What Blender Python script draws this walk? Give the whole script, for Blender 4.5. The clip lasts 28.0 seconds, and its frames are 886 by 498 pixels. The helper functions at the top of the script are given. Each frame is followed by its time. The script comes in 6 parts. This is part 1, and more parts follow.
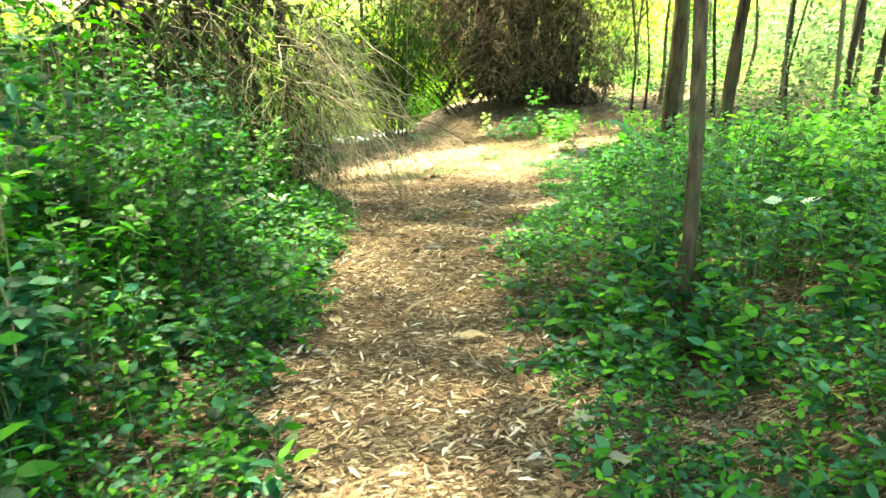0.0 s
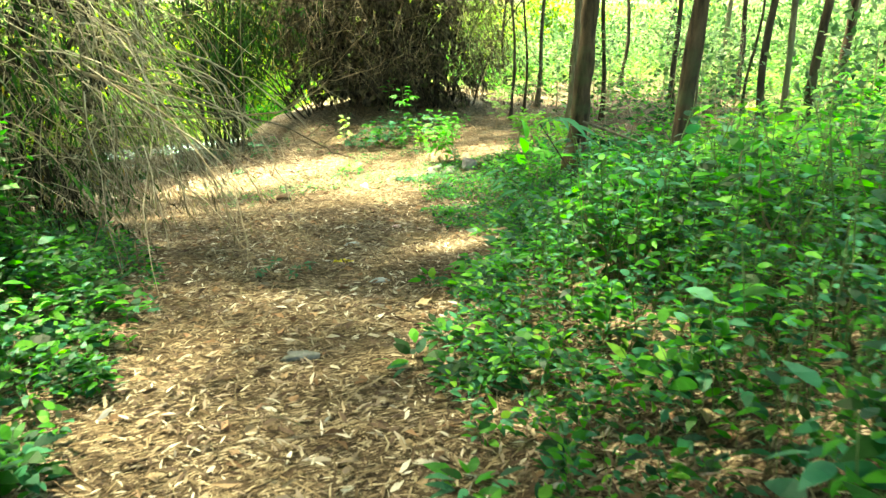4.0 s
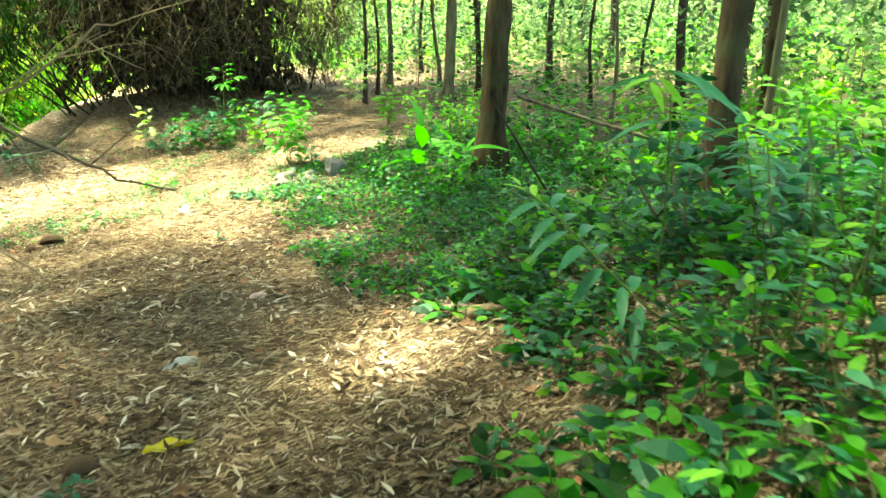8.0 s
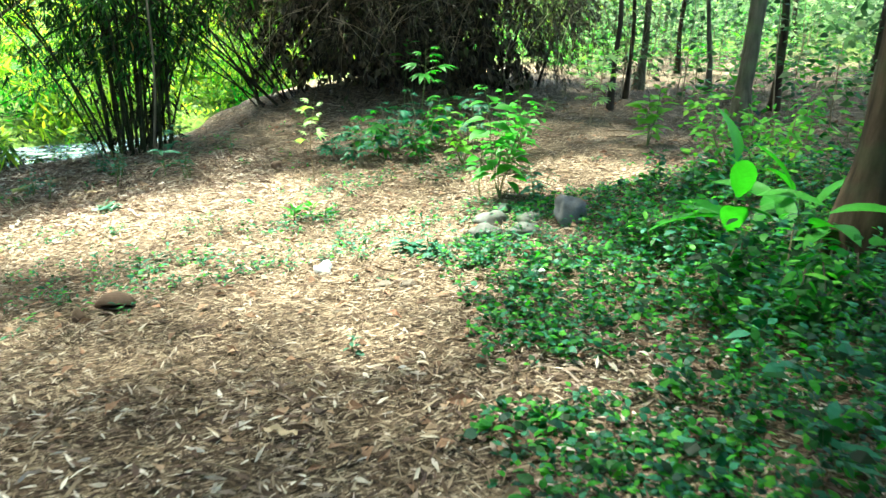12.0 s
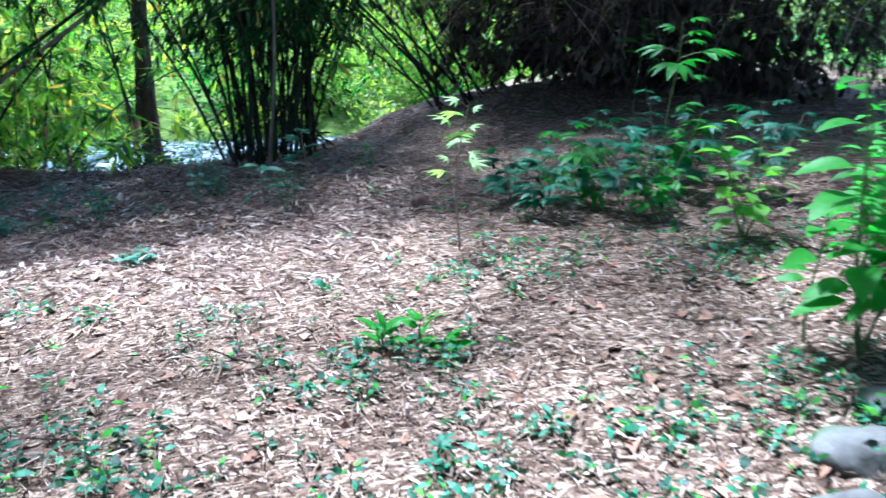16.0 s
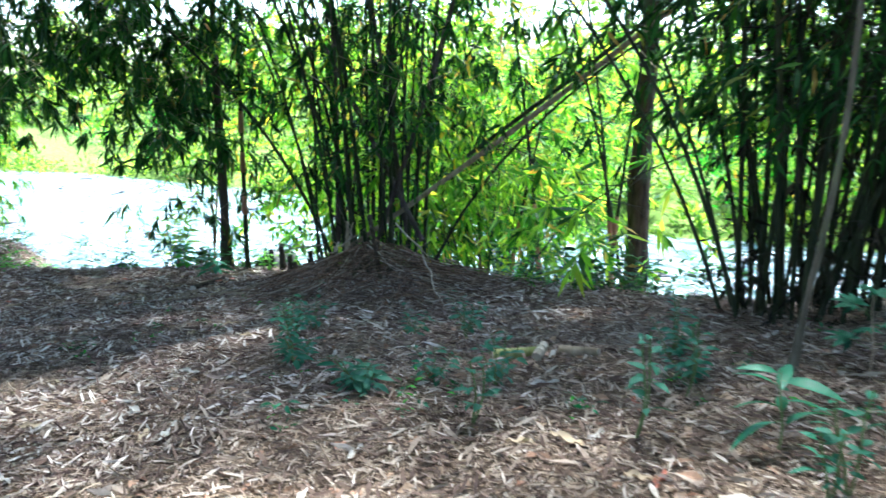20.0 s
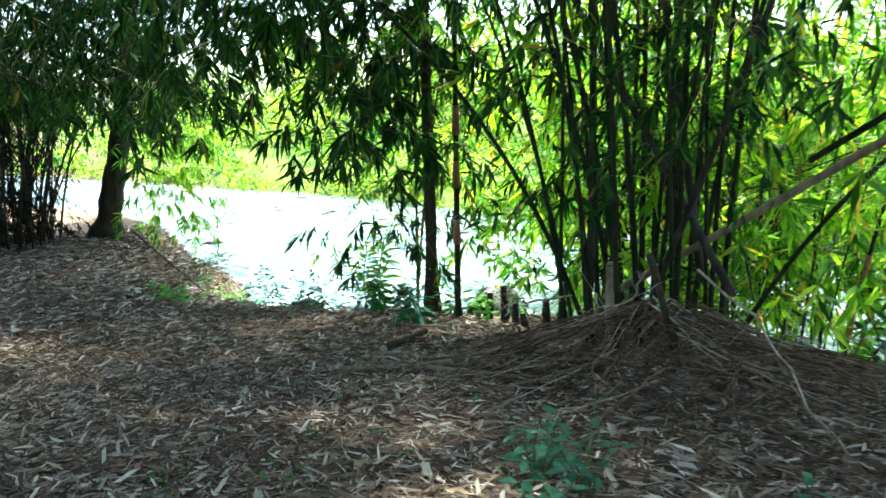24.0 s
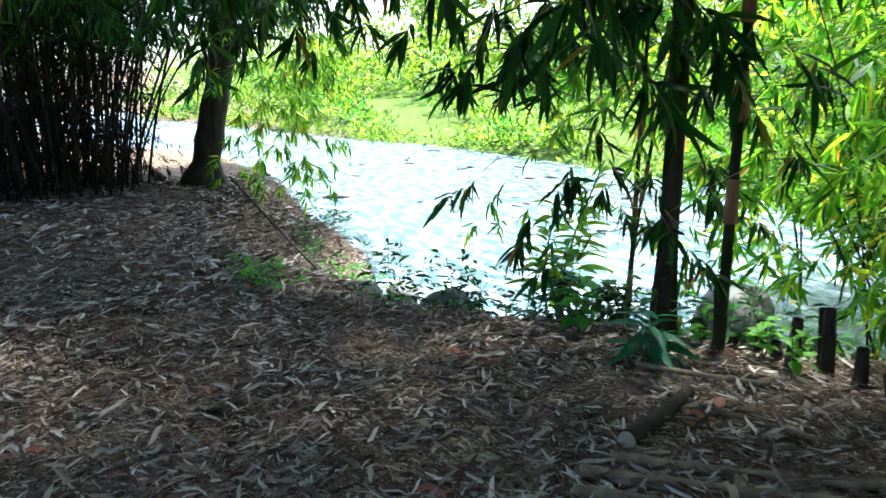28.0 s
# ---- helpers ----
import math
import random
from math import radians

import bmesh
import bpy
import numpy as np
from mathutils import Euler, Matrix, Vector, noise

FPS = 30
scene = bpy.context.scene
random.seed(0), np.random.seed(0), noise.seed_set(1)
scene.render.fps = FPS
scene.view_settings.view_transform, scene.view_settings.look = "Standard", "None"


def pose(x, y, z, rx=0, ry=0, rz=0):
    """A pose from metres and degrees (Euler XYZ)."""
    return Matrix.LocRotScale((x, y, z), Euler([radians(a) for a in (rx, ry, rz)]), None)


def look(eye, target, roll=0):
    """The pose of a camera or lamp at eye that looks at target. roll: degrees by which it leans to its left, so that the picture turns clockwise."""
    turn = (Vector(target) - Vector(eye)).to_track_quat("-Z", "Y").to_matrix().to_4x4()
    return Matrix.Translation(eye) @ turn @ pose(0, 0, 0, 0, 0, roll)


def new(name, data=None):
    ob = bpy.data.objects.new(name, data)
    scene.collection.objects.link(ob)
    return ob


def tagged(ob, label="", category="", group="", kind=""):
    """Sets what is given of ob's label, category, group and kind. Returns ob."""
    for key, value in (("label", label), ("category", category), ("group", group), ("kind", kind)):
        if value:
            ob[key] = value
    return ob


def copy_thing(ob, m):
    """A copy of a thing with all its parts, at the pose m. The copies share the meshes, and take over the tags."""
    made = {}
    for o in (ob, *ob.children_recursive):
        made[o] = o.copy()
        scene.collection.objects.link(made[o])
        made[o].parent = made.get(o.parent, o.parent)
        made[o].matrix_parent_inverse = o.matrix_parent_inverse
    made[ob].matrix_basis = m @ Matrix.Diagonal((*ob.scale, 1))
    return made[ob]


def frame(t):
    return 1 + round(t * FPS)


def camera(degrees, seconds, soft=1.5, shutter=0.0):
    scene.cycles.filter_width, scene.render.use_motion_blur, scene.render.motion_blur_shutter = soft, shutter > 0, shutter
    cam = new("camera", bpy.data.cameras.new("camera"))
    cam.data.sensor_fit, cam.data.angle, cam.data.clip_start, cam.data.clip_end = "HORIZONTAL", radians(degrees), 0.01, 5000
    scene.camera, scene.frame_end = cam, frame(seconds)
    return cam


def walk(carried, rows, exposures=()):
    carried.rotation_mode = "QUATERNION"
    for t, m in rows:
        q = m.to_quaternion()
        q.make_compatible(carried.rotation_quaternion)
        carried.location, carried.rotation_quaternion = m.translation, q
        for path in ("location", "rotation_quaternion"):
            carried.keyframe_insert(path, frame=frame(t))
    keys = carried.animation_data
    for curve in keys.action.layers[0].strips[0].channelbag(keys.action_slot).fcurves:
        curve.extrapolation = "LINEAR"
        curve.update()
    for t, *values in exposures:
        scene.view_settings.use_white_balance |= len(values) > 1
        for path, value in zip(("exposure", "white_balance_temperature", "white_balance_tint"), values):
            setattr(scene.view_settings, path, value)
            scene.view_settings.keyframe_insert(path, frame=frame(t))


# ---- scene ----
cam = camera(60.2, 28.0, shutter=0.4)
METRES, EYE, TILT, LEAN, TURN = 29.008, 1.68, -3.41, -6.64, 0.0
ROWS = [
    (0.0, 0.0, 0.0, 0.0, -2.26, -15.17, 8.37),
    (0.5, -0.0052, 0.0147, -0.0012, -6.65, -15.94, 7.59),
    (1.0, -0.0068, 0.033, -0.0041, -11.85, -17.59, 8.3),
    (1.5, -0.0071, 0.0521, -0.0063, -11.43, -17.29, 7.19),
    (2.0, -0.0072, 0.0718, -0.0085, -13.92, -17.18, 6.67),
    (2.5, -0.0062, 0.0905, -0.0105, -14.0, -15.19, 6.54),
    (4.5, -0.0004, 0.1626, -0.0186, -13.96, -16.29, 7.32),
    (5.0, 0.0007, 0.1824, -0.0209, -13.86, -14.95, 6.32),
    (5.5, 0.0008, 0.2044, -0.0238, -16.29, -14.87, 6.14),
    (6.0, 0.0015, 0.2249, -0.0247, -16.06, -14.97, 6.92),
    (6.5, 0.0023, 0.2436, -0.0259, -17.71, -15.3, 8.16),
    (7.0, 0.0055, 0.2615, -0.0283, -21.96, -16.54, 8.78),
    (7.5, 0.0088, 0.2789, -0.0306, -26.17, -17.79, 7.56),
    (8.0, 0.0143, 0.2967, -0.0334, -28.1, -18.94, 7.99),
    (8.5, 0.0206, 0.3146, -0.0353, -26.09, -18.48, 7.95),
    (9.0, 0.0265, 0.3325, -0.0372, -25.68, -17.84, 7.63),
    (9.5, 0.0332, 0.3484, -0.039, -23.71, -16.96, 7.36),
    (10.0, 0.0389, 0.3653, -0.0417, -23.07, -16.41, 7.23),
    (10.5, 0.043, 0.3815, -0.0435, -21.19, -16.35, 7.41),
    (11.0, 0.0458, 0.3993, -0.0464, -18.67, -16.15, 7.31),
    (11.5, 0.0498, 0.4156, -0.0481, -15.77, -16.47, 7.26),
    (12.0, 0.0542, 0.4344, -0.0489, -11.6, -16.61, 7.07),
    (12.5, 0.0581, 0.4512, -0.0504, -11.73, -17.26, 7.35),
    (14.5, 0.072, 0.5247, -0.0575, -6.53, -15.41, 6.17),
    (15.0, 0.0743, 0.5427, -0.059, -4.36, -14.92, 6.33),
    (15.5, 0.0741, 0.5633, -0.0605, 1.75, -14.18, 5.97),
    (16.0, 0.0726, 0.58, -0.062, 4.85, -14.4, 5.91),
    (16.5, 0.0711, 0.5978, -0.0617, 11.28, -13.74, 5.46),
    (17.0, 0.0685, 0.6172, -0.0613, 11.72, -12.61, 5.15),
    (17.5, 0.0653, 0.6342, -0.0608, 17.92, -10.85, 4.95),
    (18.0, 0.0589, 0.6501, -0.0603, 22.36, -8.62, 4.21),
    (18.5, 0.0532, 0.6652, -0.0601, 27.56, -6.71, 4.79),
    (19.0, 0.0464, 0.6777, -0.06, 31.19, -6.08, 4.14),
    (19.5, 0.0376, 0.691, -0.0598, 35.19, -5.87, 3.91),
    (20.0, 0.0277, 0.7028, -0.0593, 41.77, -5.19, 2.74),
    (20.5, 0.0138, 0.7139, -0.0594, 45.43, -4.2, 2.61),
    (21.0, 0.0014, 0.7243, -0.0586, 49.27, -3.28, 1.78),
    (21.5, -0.0119, 0.7328, -0.0583, 47.44, -2.17, 1.01),
    (23.5, -0.0648, 0.7663, -0.0583, 54.85, -1.35, 1.21),
    (24.0, -0.0795, 0.7733, -0.059, 57.24, -2.9, 2.21),
    (24.5, -0.0949, 0.7815, -0.0593, 59.65, -2.85, 1.9),
    (25.0, -0.1116, 0.7879, -0.0609, 62.34, -2.77, 0.78),
    (25.5, -0.1282, 0.7943, -0.0611, 62.55, -3.55, 1.12),
    (26.0, -0.1464, 0.7996, -0.0609, 64.36, -3.38, 0.3),
    (26.5, -0.1659, 0.8035, -0.0618, 65.12, -4.3, 0.01),
    (27.0, -0.1835, 0.8083, -0.0621, 66.32, -4.55, -0.51),
    (27.5, -0.1993, 0.813, -0.0615, 65.71, -5.34, -0.1),
    (28.0, -0.2141, 0.8202, -0.0616, 66.64, -5.71, 0.0),
]
walk(cam, [(t, pose(0, 0, EYE, TILT, LEAN, TURN) @ pose(METRES * x, METRES * y, METRES * z, 90 + pitch, roll, yaw)) for t, x, y, z, yaw, pitch, roll in ROWS],
     exposures=[(0, 4.15, 9700, -14), (2, 4.0, 9700, -17), (4.5, 3.74, 9500, -20), (9, 3.66, 8800, -21), (12.5, 2.98, 6000, -10), (14.5, 2.5, 5500, 0), (16, 2.35, 4700, 16), (17.5, 2.6, 4800, 16), (19, 3.15, 5200, 12), (20, 3.25, 5350, 5), (22, 3.3, 5800, 0), (24, 3.1, 6100, -4), (28, 2.55, 5700, 5)])

# ---- light ----
SUN = Vector((-0.22, 0.30, 0.93)).normalized()
world = bpy.data.worlds.new("sky")
scene.world = world
world.use_nodes = True
wn = world.node_tree
sky = wn.nodes.new("ShaderNodeTexSky")
sky.sky_type = "NISHITA"
sky.sun_disc = False
sky.sun_elevation = math.asin(SUN.z)
sky.sun_rotation = math.atan2(SUN.x, SUN.y)
sky.dust_density, sky.air_density = 2.5, 1.0
wn.links.new(sky.outputs[0], wn.nodes["Background"].inputs[0])
wn.nodes["Background"].inputs[1].default_value = 0.125
lamp = bpy.data.lights.new("sun", "SUN")
lamp.energy, lamp.angle, lamp.color = 5.0, radians(5.0), (1.0, 0.95, 0.86)
sun = new("sun", lamp)
sun.matrix_world = look(SUN * 60, (0, 0, 0))

# ---- plan ----
U = 1.12          # metres in one step of the plan's grid
WATER = -5.0 * U
rng = np.random.default_rng(7)


def ramp(a, b, v):
    v = np.clip((v - a) / (b - a), 0, 1)
    return v * v * (3 - 2 * v)


def lattice(x, y, seed):
    n = np.sin(x * 127.1 + y * 311.7 + seed * 74.7) * 43758.5453
    return n - np.floor(n)


def rough(x, y, size, seed=0):
    """Smooth value noise, 0 to 1."""
    x, y = np.asarray(x) / size, np.asarray(y) / size
    i, j = np.floor(x), np.floor(y)
    u, v = x - i, y - j
    u, v = u * u * (3 - 2 * u), v * v * (3 - 2 * v)
    a, b = lattice(i, j, seed), lattice(i + 1, j, seed)
    c, d = lattice(i, j + 1, seed), lattice(i + 1, j + 1, seed)
    return (a + (b - a) * u) * (1 - v) + (c + (d - c) * u) * v


CREST_X = [-200, -40, -23, -19.5, -16.5, -14.6, -13.0, -12.0, -11.2, -10.5, -9.8, -9, -7, -5, -2.5, -0.4, 0.5, 1.3, 2.6, 6, 14, 60, 200]
CREST_Y = [-10, 16, 23.6, 23.7, 22.9, 22.15, 22.2, 22.45, 22.8, 23.4, 24.1, 25.0, 25.4, 25.2, 24.3, 24.2, 25.9, 28.5, 32, 35, 38, 50, 90]
SHORE_X = [-200, -60, -40, -32, -18, -7, -2, 10, 60, 200]
SHORE_Y = [-3, 24, 31, 34, 36.0, 37.2, 39, 45, 62, 110]


def land(x, y):
    """Height of the ground in metres at a place in metres."""
    x, y = np.asarray(x, float) / U, np.asarray(y, float) / U
    yy = np.clip(y, -12, 60)
    z = 0.071 - 0.1432 * yy + 0.1168 * np.log1p(np.exp(np.clip(yy - 16.3, -30, 60)))
    z = z + 0.026 * np.clip(yy - 27, 0, 40)
    lin = np.where(x < -9, -10 + 0.1 * np.clip(x + 9, -40, 0), np.where(x > 5, 3.5 + 0.25 * np.clip(x - 5, 0, 25), np.where(x > 1, 0.875 * (x - 1), x - 1)))
    z = z + 0.135 * ramp(13.3, 18.9, yy) * lin
    z = z + 0.38 * np.exp(-(((x - 3.2) / 3.0) ** 2 + ((y - 26.2) / 2.2) ** 2))
    z = z + 0.15 * ramp(12.2, 17, -x) * ramp(16, 21, yy)
    z = z + 0.3 * ramp(0.9, 2.6, np.abs(x - np.interp(yy, [0, 7, 12, 18], [-0.05, 0.1, 1.0, 1.5]))) * (1 - ramp(9, 14, yy))
    z = z + 0.07 * (rough(x, y, 1.6, 3) - 0.5) + 0.035 * (rough(x, y, 0.5, 5) - 0.5)
    yc = np.interp(x, CREST_X, CREST_Y)
    slope = (np.interp(x + 0.15, CREST_X, CREST_Y) - np.interp(x - 0.15, CREST_X, CREST_Y)) / 0.3
    d = (y - yc) / np.sqrt(1 + slope * slope)
    bank = ramp(-0.1, 1.0, d / (1.6 + 0.5 * ramp(-11, -8, x) + 0.8 * ramp(-12, -13.2, x) * ramp(-18.5, -16.5, x)) + 0.35 * (rough(x, y, 0.9, 9) - 0.5))
    z = z * (1 - bank) + (-5.45 + 0.35 * rough(x, y, 1.5, 11)) * bank
    far = y - np.interp(x, SHORE_X, SHORE_Y)
    rise = -4.6 + 0.09 * np.clip(far, 0, 60) + 0.6 * (rough(x, y, 7, 2) - 0.5)
    f = ramp(-0.6, 1.4, far)
    z = z * (1 - f) + rise * f
    return z * U


def at(x, y, dz=0.0):
    """A place of the plan on the ground, in metres."""
    return Vector((x * U, y * U, float(land(x * U, y * U)) + dz))


# ---- materials ----
def material(name):
    m = bpy.data.materials.new(name)
    m.use_nodes = True
    m.node_tree.nodes.clear()
    return m, m.node_tree


def node(t, kind, **inputs):
    n = t.nodes.new(kind)
    for k, v in inputs.items():
        n.inputs[k.replace("_", " ")].default_value = v
    return n


def blend(t, fac, a, b, mode="MIX"):
    n = t.nodes.new("ShaderNodeMixRGB")
    n.blend_type = mode
    for s, v in zip(("Fac", "Color1", "Color2"), (fac, a, b)):
        if isinstance(v, (int, float)):
            n.inputs[s].default_value = v
        elif isinstance(v, tuple):
            n.inputs[s].default_value = (*v, 1)
        else:
            t.links.new(v, n.inputs[s])
    return n.outputs[0]


def stops(t, fac, cols):
    n = t.nodes.new("ShaderNodeValToRGB")
    el = n.color_ramp.elements
    while len(el) < len(cols):
        el.new(0.5)
    for e, (p, c) in zip(el, cols):
        e.position, e.color = p, (*c, 1)
    t.links.new(fac, n.inputs[0])
    return n.outputs[0]


def grain(t, scale, detail=4.0, coords="Object", stretch=None):
    c = t.nodes.new("ShaderNodeTexCoord").outputs[coords]
    if stretch:
        mp = t.nodes.new("ShaderNodeMapping")
        mp.inputs["Scale"].default_value = stretch
        t.links.new(c, mp.inputs[0])
        c = mp.outputs[0]
    n = node(t, "ShaderNodeTexNoise", Scale=scale, Detail=detail)
    t.links.new(c, n.inputs["Vector"])
    return n.outputs["Fac"]


def finish(t, colour, roughness=0.8, bump=None, strength=0.4, distance=0.01, trans=0.0, trans_colour=None, specular=0.4, metallic=0.0):
    p = node(t, "ShaderNodeBsdfPrincipled", Roughness=roughness, Metallic=metallic)
    p.inputs["Specular IOR Level"].default_value = specular
    if isinstance(colour, tuple):
        p.inputs["Base Color"].default_value = (*colour, 1)
    else:
        t.links.new(colour, p.inputs["Base Color"])
    if bump is not None:
        b = node(t, "ShaderNodeBump", Strength=strength, Distance=distance)
        t.links.new(bump, b.inputs["Height"])
        t.links.new(b.outputs[0], p.inputs["Normal"])
    out = t.nodes.new("ShaderNodeOutputMaterial")
    shader = p.outputs[0]
    if trans:
        tr = t.nodes.new("ShaderNodeBsdfTranslucent")
        if trans_colour is not None:
            t.links.new(trans_colour, tr.inputs[0])
        else:
            t.links.new(colour, tr.inputs[0])
        mx = t.nodes.new("ShaderNodeMixShader")
        mx.inputs[0].default_value = trans
        t.links.new(shader, mx.inputs[1])
        t.links.new(tr.outputs[0], mx.inputs[2])
        shader = mx.outputs[0]
    t.links.new(shader, out.inputs[0])


def leaf_material(name, cols, trans=0.4, glow=1.6, roughness=0.55, specular=0.22, warm=1.15, blue=0.35):
    """Leaves that differ one from another, with a vein and a thin translucent blade."""
    m, t = material(name)
    g = t.nodes.new("ShaderNodeNewGeometry")
    base = stops(t, g.outputs["Random Per Island"], cols)
    spots = grain(t, 35.0, 3.0)
    base = blend(t, 0.35, base, stops(t, spots, [(0.3, (0.45, 0.45, 0.45)), (0.7, (1, 1, 1))]), "MULTIPLY")
    # glow lifts the see-through tint: part of the backlight is put into colour
    lit = blend(t, 1.0, base, (glow * warm, glow * 1.15, glow * blue), "MULTIPLY")
    finish(t, base, roughness, spots, 0.25, 0.004, trans, lit, specular)
    return m


def bark_material(name, dark, light, scale=14.0, moss=None):
    m, t = material(name)
    n = grain(t, scale, 6.0, stretch=(1, 1, 0.22))
    fine = grain(t, scale * 6, 3.0, stretch=(1, 1, 0.4))
    c = stops(t, n, [(0.3, dark), (0.7, light)])
    c = blend(t, 0.3, c, stops(t, fine, [(0.3, (0.4, 0.4, 0.4)), (0.7, (1, 1, 1))]), "MULTIPLY")
    if moss:
        c = blend(t, stops(t, grain(t, 2.5, 4.0), [(0.5, (0, 0, 0)), (0.68, (0.8, 0.8, 0.8))]), c, moss)
    finish(t, c, 0.9, n, 0.9, 0.02, specular=0.15)
    return m


def varied_material(name, cols, roughness=0.85, scale=40.0, trans=0.0, specular=0.2):
    """Loose pieces, each of its own shade."""
    m, t = material(name)
    g = t.nodes.new("ShaderNodeNewGeometry")
    n = grain(t, scale, 4.0)
    c = blend(t, 0.45, stops(t, g.outputs["Random Per Island"], cols), stops(t, n, [(0.3, (0.45, 0.42, 0.4)), (0.7, (1, 1, 1))]), "MULTIPLY")
    finish(t, c, roughness, n, 0.4, 0.004, trans, None, specular)
    return m


def stone_material(name, dark, light, moss=None):
    m, t = material(name)
    n = grain(t, 6.0, 8.0)
    c = stops(t, n, [(0.3, dark), (0.7, light)])
    c = blend(t, 0.4, c, stops(t, grain(t, 60.0, 3.0), [(0.35, (0.5, 0.5, 0.5)), (0.65, (1, 1, 1))]), "MULTIPLY")
    if moss:
        c = blend(t, stops(t, grain(t, 3.0, 5.0), [(0.48, (0, 0, 0)), (0.62, (0.9, 0.9, 0.9))]), c, moss)
    finish(t, c, 0.8, n, 0.6, 0.03, specular=0.3)
    return m


def straw_layer(t, under, angle, long, wide, share):
    """Thin flakes over what lies under them, each of its own shade."""
    co = t.nodes.new("ShaderNodeTexCoord")
    bend = t.nodes.new("ShaderNodeTexNoise")
    bend.inputs["Scale"].default_value = 7.0
    t.links.new(co.outputs["Object"], bend.inputs["Vector"])
    warp = t.nodes.new("ShaderNodeVectorMath")
    warp.operation = "MULTIPLY_ADD"
    warp.inputs[1].default_value = (0.07, 0.07, 0.0)
    t.links.new(bend.outputs["Color"], warp.inputs[0])
    t.links.new(co.outputs["Object"], warp.inputs[2])
    turn = t.nodes.new("ShaderNodeVectorRotate")
    turn.rotation_type = "Z_AXIS"
    turn.inputs["Angle"].default_value = angle
    t.links.new(warp.outputs[0], turn.inputs["Vector"])
    size = t.nodes.new("ShaderNodeVectorMath")
    size.operation = "MULTIPLY"
    size.inputs[1].default_value = (1 / long, 1 / wide, 1)
    t.links.new(turn.outputs[0], size.inputs[0])
    v = t.nodes.new("ShaderNodeTexVoronoi")
    v.voronoi_dimensions = "2D"
    v.inputs["Scale"].default_value = 1.0
    t.links.new(size.outputs[0], v.inputs["Vector"])
    sep = t.nodes.new("ShaderNodeSeparateColor")
    t.links.new(v.outputs["Color"], sep.inputs[0])
    shade = stops(t, sep.outputs[0], [(0.0, (0.035, 0.023, 0.016)), (0.4, (0.12, 0.082, 0.055)), (0.75, (0.27, 0.20, 0.14)), (1.0, (0.50, 0.41, 0.31))])
    shade = blend(t, 1.0, shade, stops(t, v.outputs["Distance"], [(0.25, (1, 1, 1)), (0.7, (0.35, 0.33, 0.31))]), "MULTIPLY")
    return blend(t, stops(t, sep.outputs[1], [(share, (0, 0, 0)), (share + 0.02, (1, 1, 1))]), under, shade)


def soil_material():
    m, t = material("soil")
    big = grain(t, 0.35, 5.0)
    mid = grain(t, 5.0, 6.0)
    fine = grain(t, 60.0, 4.0)
    c = stops(t, mid, [(0.3, (0.03, 0.02, 0.014)), (0.52, (0.09, 0.062, 0.042)), (0.75, (0.20, 0.15, 0.105))])
    c = blend(t, 0.35, c, stops(t, big, [(0.35, (0.45, 0.42, 0.38)), (0.65, (1, 0.98, 0.93))]), "MULTIPLY")
    c = blend(t, 0.5, c, stops(t, fine, [(0.35, (0.4, 0.4, 0.4)), (0.65, (1, 1, 1))]), "MULTIPLY")
    # matted flakes of dry leaf, lying every way
    for angle, long, wide, share in ((0.3, 0.07, 0.016, 0.45), (1.4, 0.09, 0.013, 0.42), (2.3, 0.06, 0.012, 0.40), (0.9, 0.11, 0.018, 0.55), (2.9, 0.05, 0.010, 0.52)):
        c = straw_layer(t, c, angle, long, wide, share)
    c = blend(t, 0.45, c, stops(t, grain(t, 1.3, 4.0), [(0.35, (0.5, 0.46, 0.42)), (0.65, (1.1, 1.08, 1.05))]), "MULTIPLY")
    # grass and herbs take the far ground
    pos = t.nodes.new("ShaderNodeNewGeometry").outputs["Position"]
    sep = t.nodes.new("ShaderNodeSeparateXYZ")
    t.links.new(pos, sep.inputs[0])
    r1 = t.nodes.new("ShaderNodeMapRange")
    r1.inputs[1].default_value, r1.inputs[2].default_value = 33, 36
    t.links.new(sep.outputs[1], r1.inputs[0])
    r2 = t.nodes.new("ShaderNodeMapRange")
    r2.inputs[1].default_value, r2.inputs[2].default_value = 14, 19
    t.links.new(sep.outputs[0], r2.inputs[0])
    mx = t.nodes.new("ShaderNodeMath")
    mx.operation = "MAXIMUM"
    t.links.new(r1.outputs[0], mx.inputs[0])
    t.links.new(r2.outputs[0], mx.inputs[1])
    grass = stops(t, mid, [(0.3, (0.04, 0.07, 0.012)), (0.7, (0.11, 0.16, 0.03))])
    c = blend(t, mx.outputs[0], c, grass)
    finish(t, c, 0.95, fine, 0.7, 0.03, specular=0.1)
    return m


def water_material():
    m, t = material("river_water")
    wave = grain(t, 1.6, 6.0, stretch=(1.0, 2.2, 1))
    small = grain(t, 9.0, 4.0, stretch=(1.0, 2.0, 1))
    foam = stops(t, wave, [(0.46, (0, 0, 0)), (0.72, (1, 1, 1))])
    c = blend(t, foam, (0.05, 0.09, 0.11), (0.52, 0.57, 0.60))
    h = t.nodes.new("ShaderNodeMath")
    h.operation = "ADD"
    t.links.new(wave, h.inputs[0])
    t.links.new(small, h.inputs[1])
    finish(t, c, 0.16, h.outputs[0], 0.5, 0.08, specular=0.6)
    return m


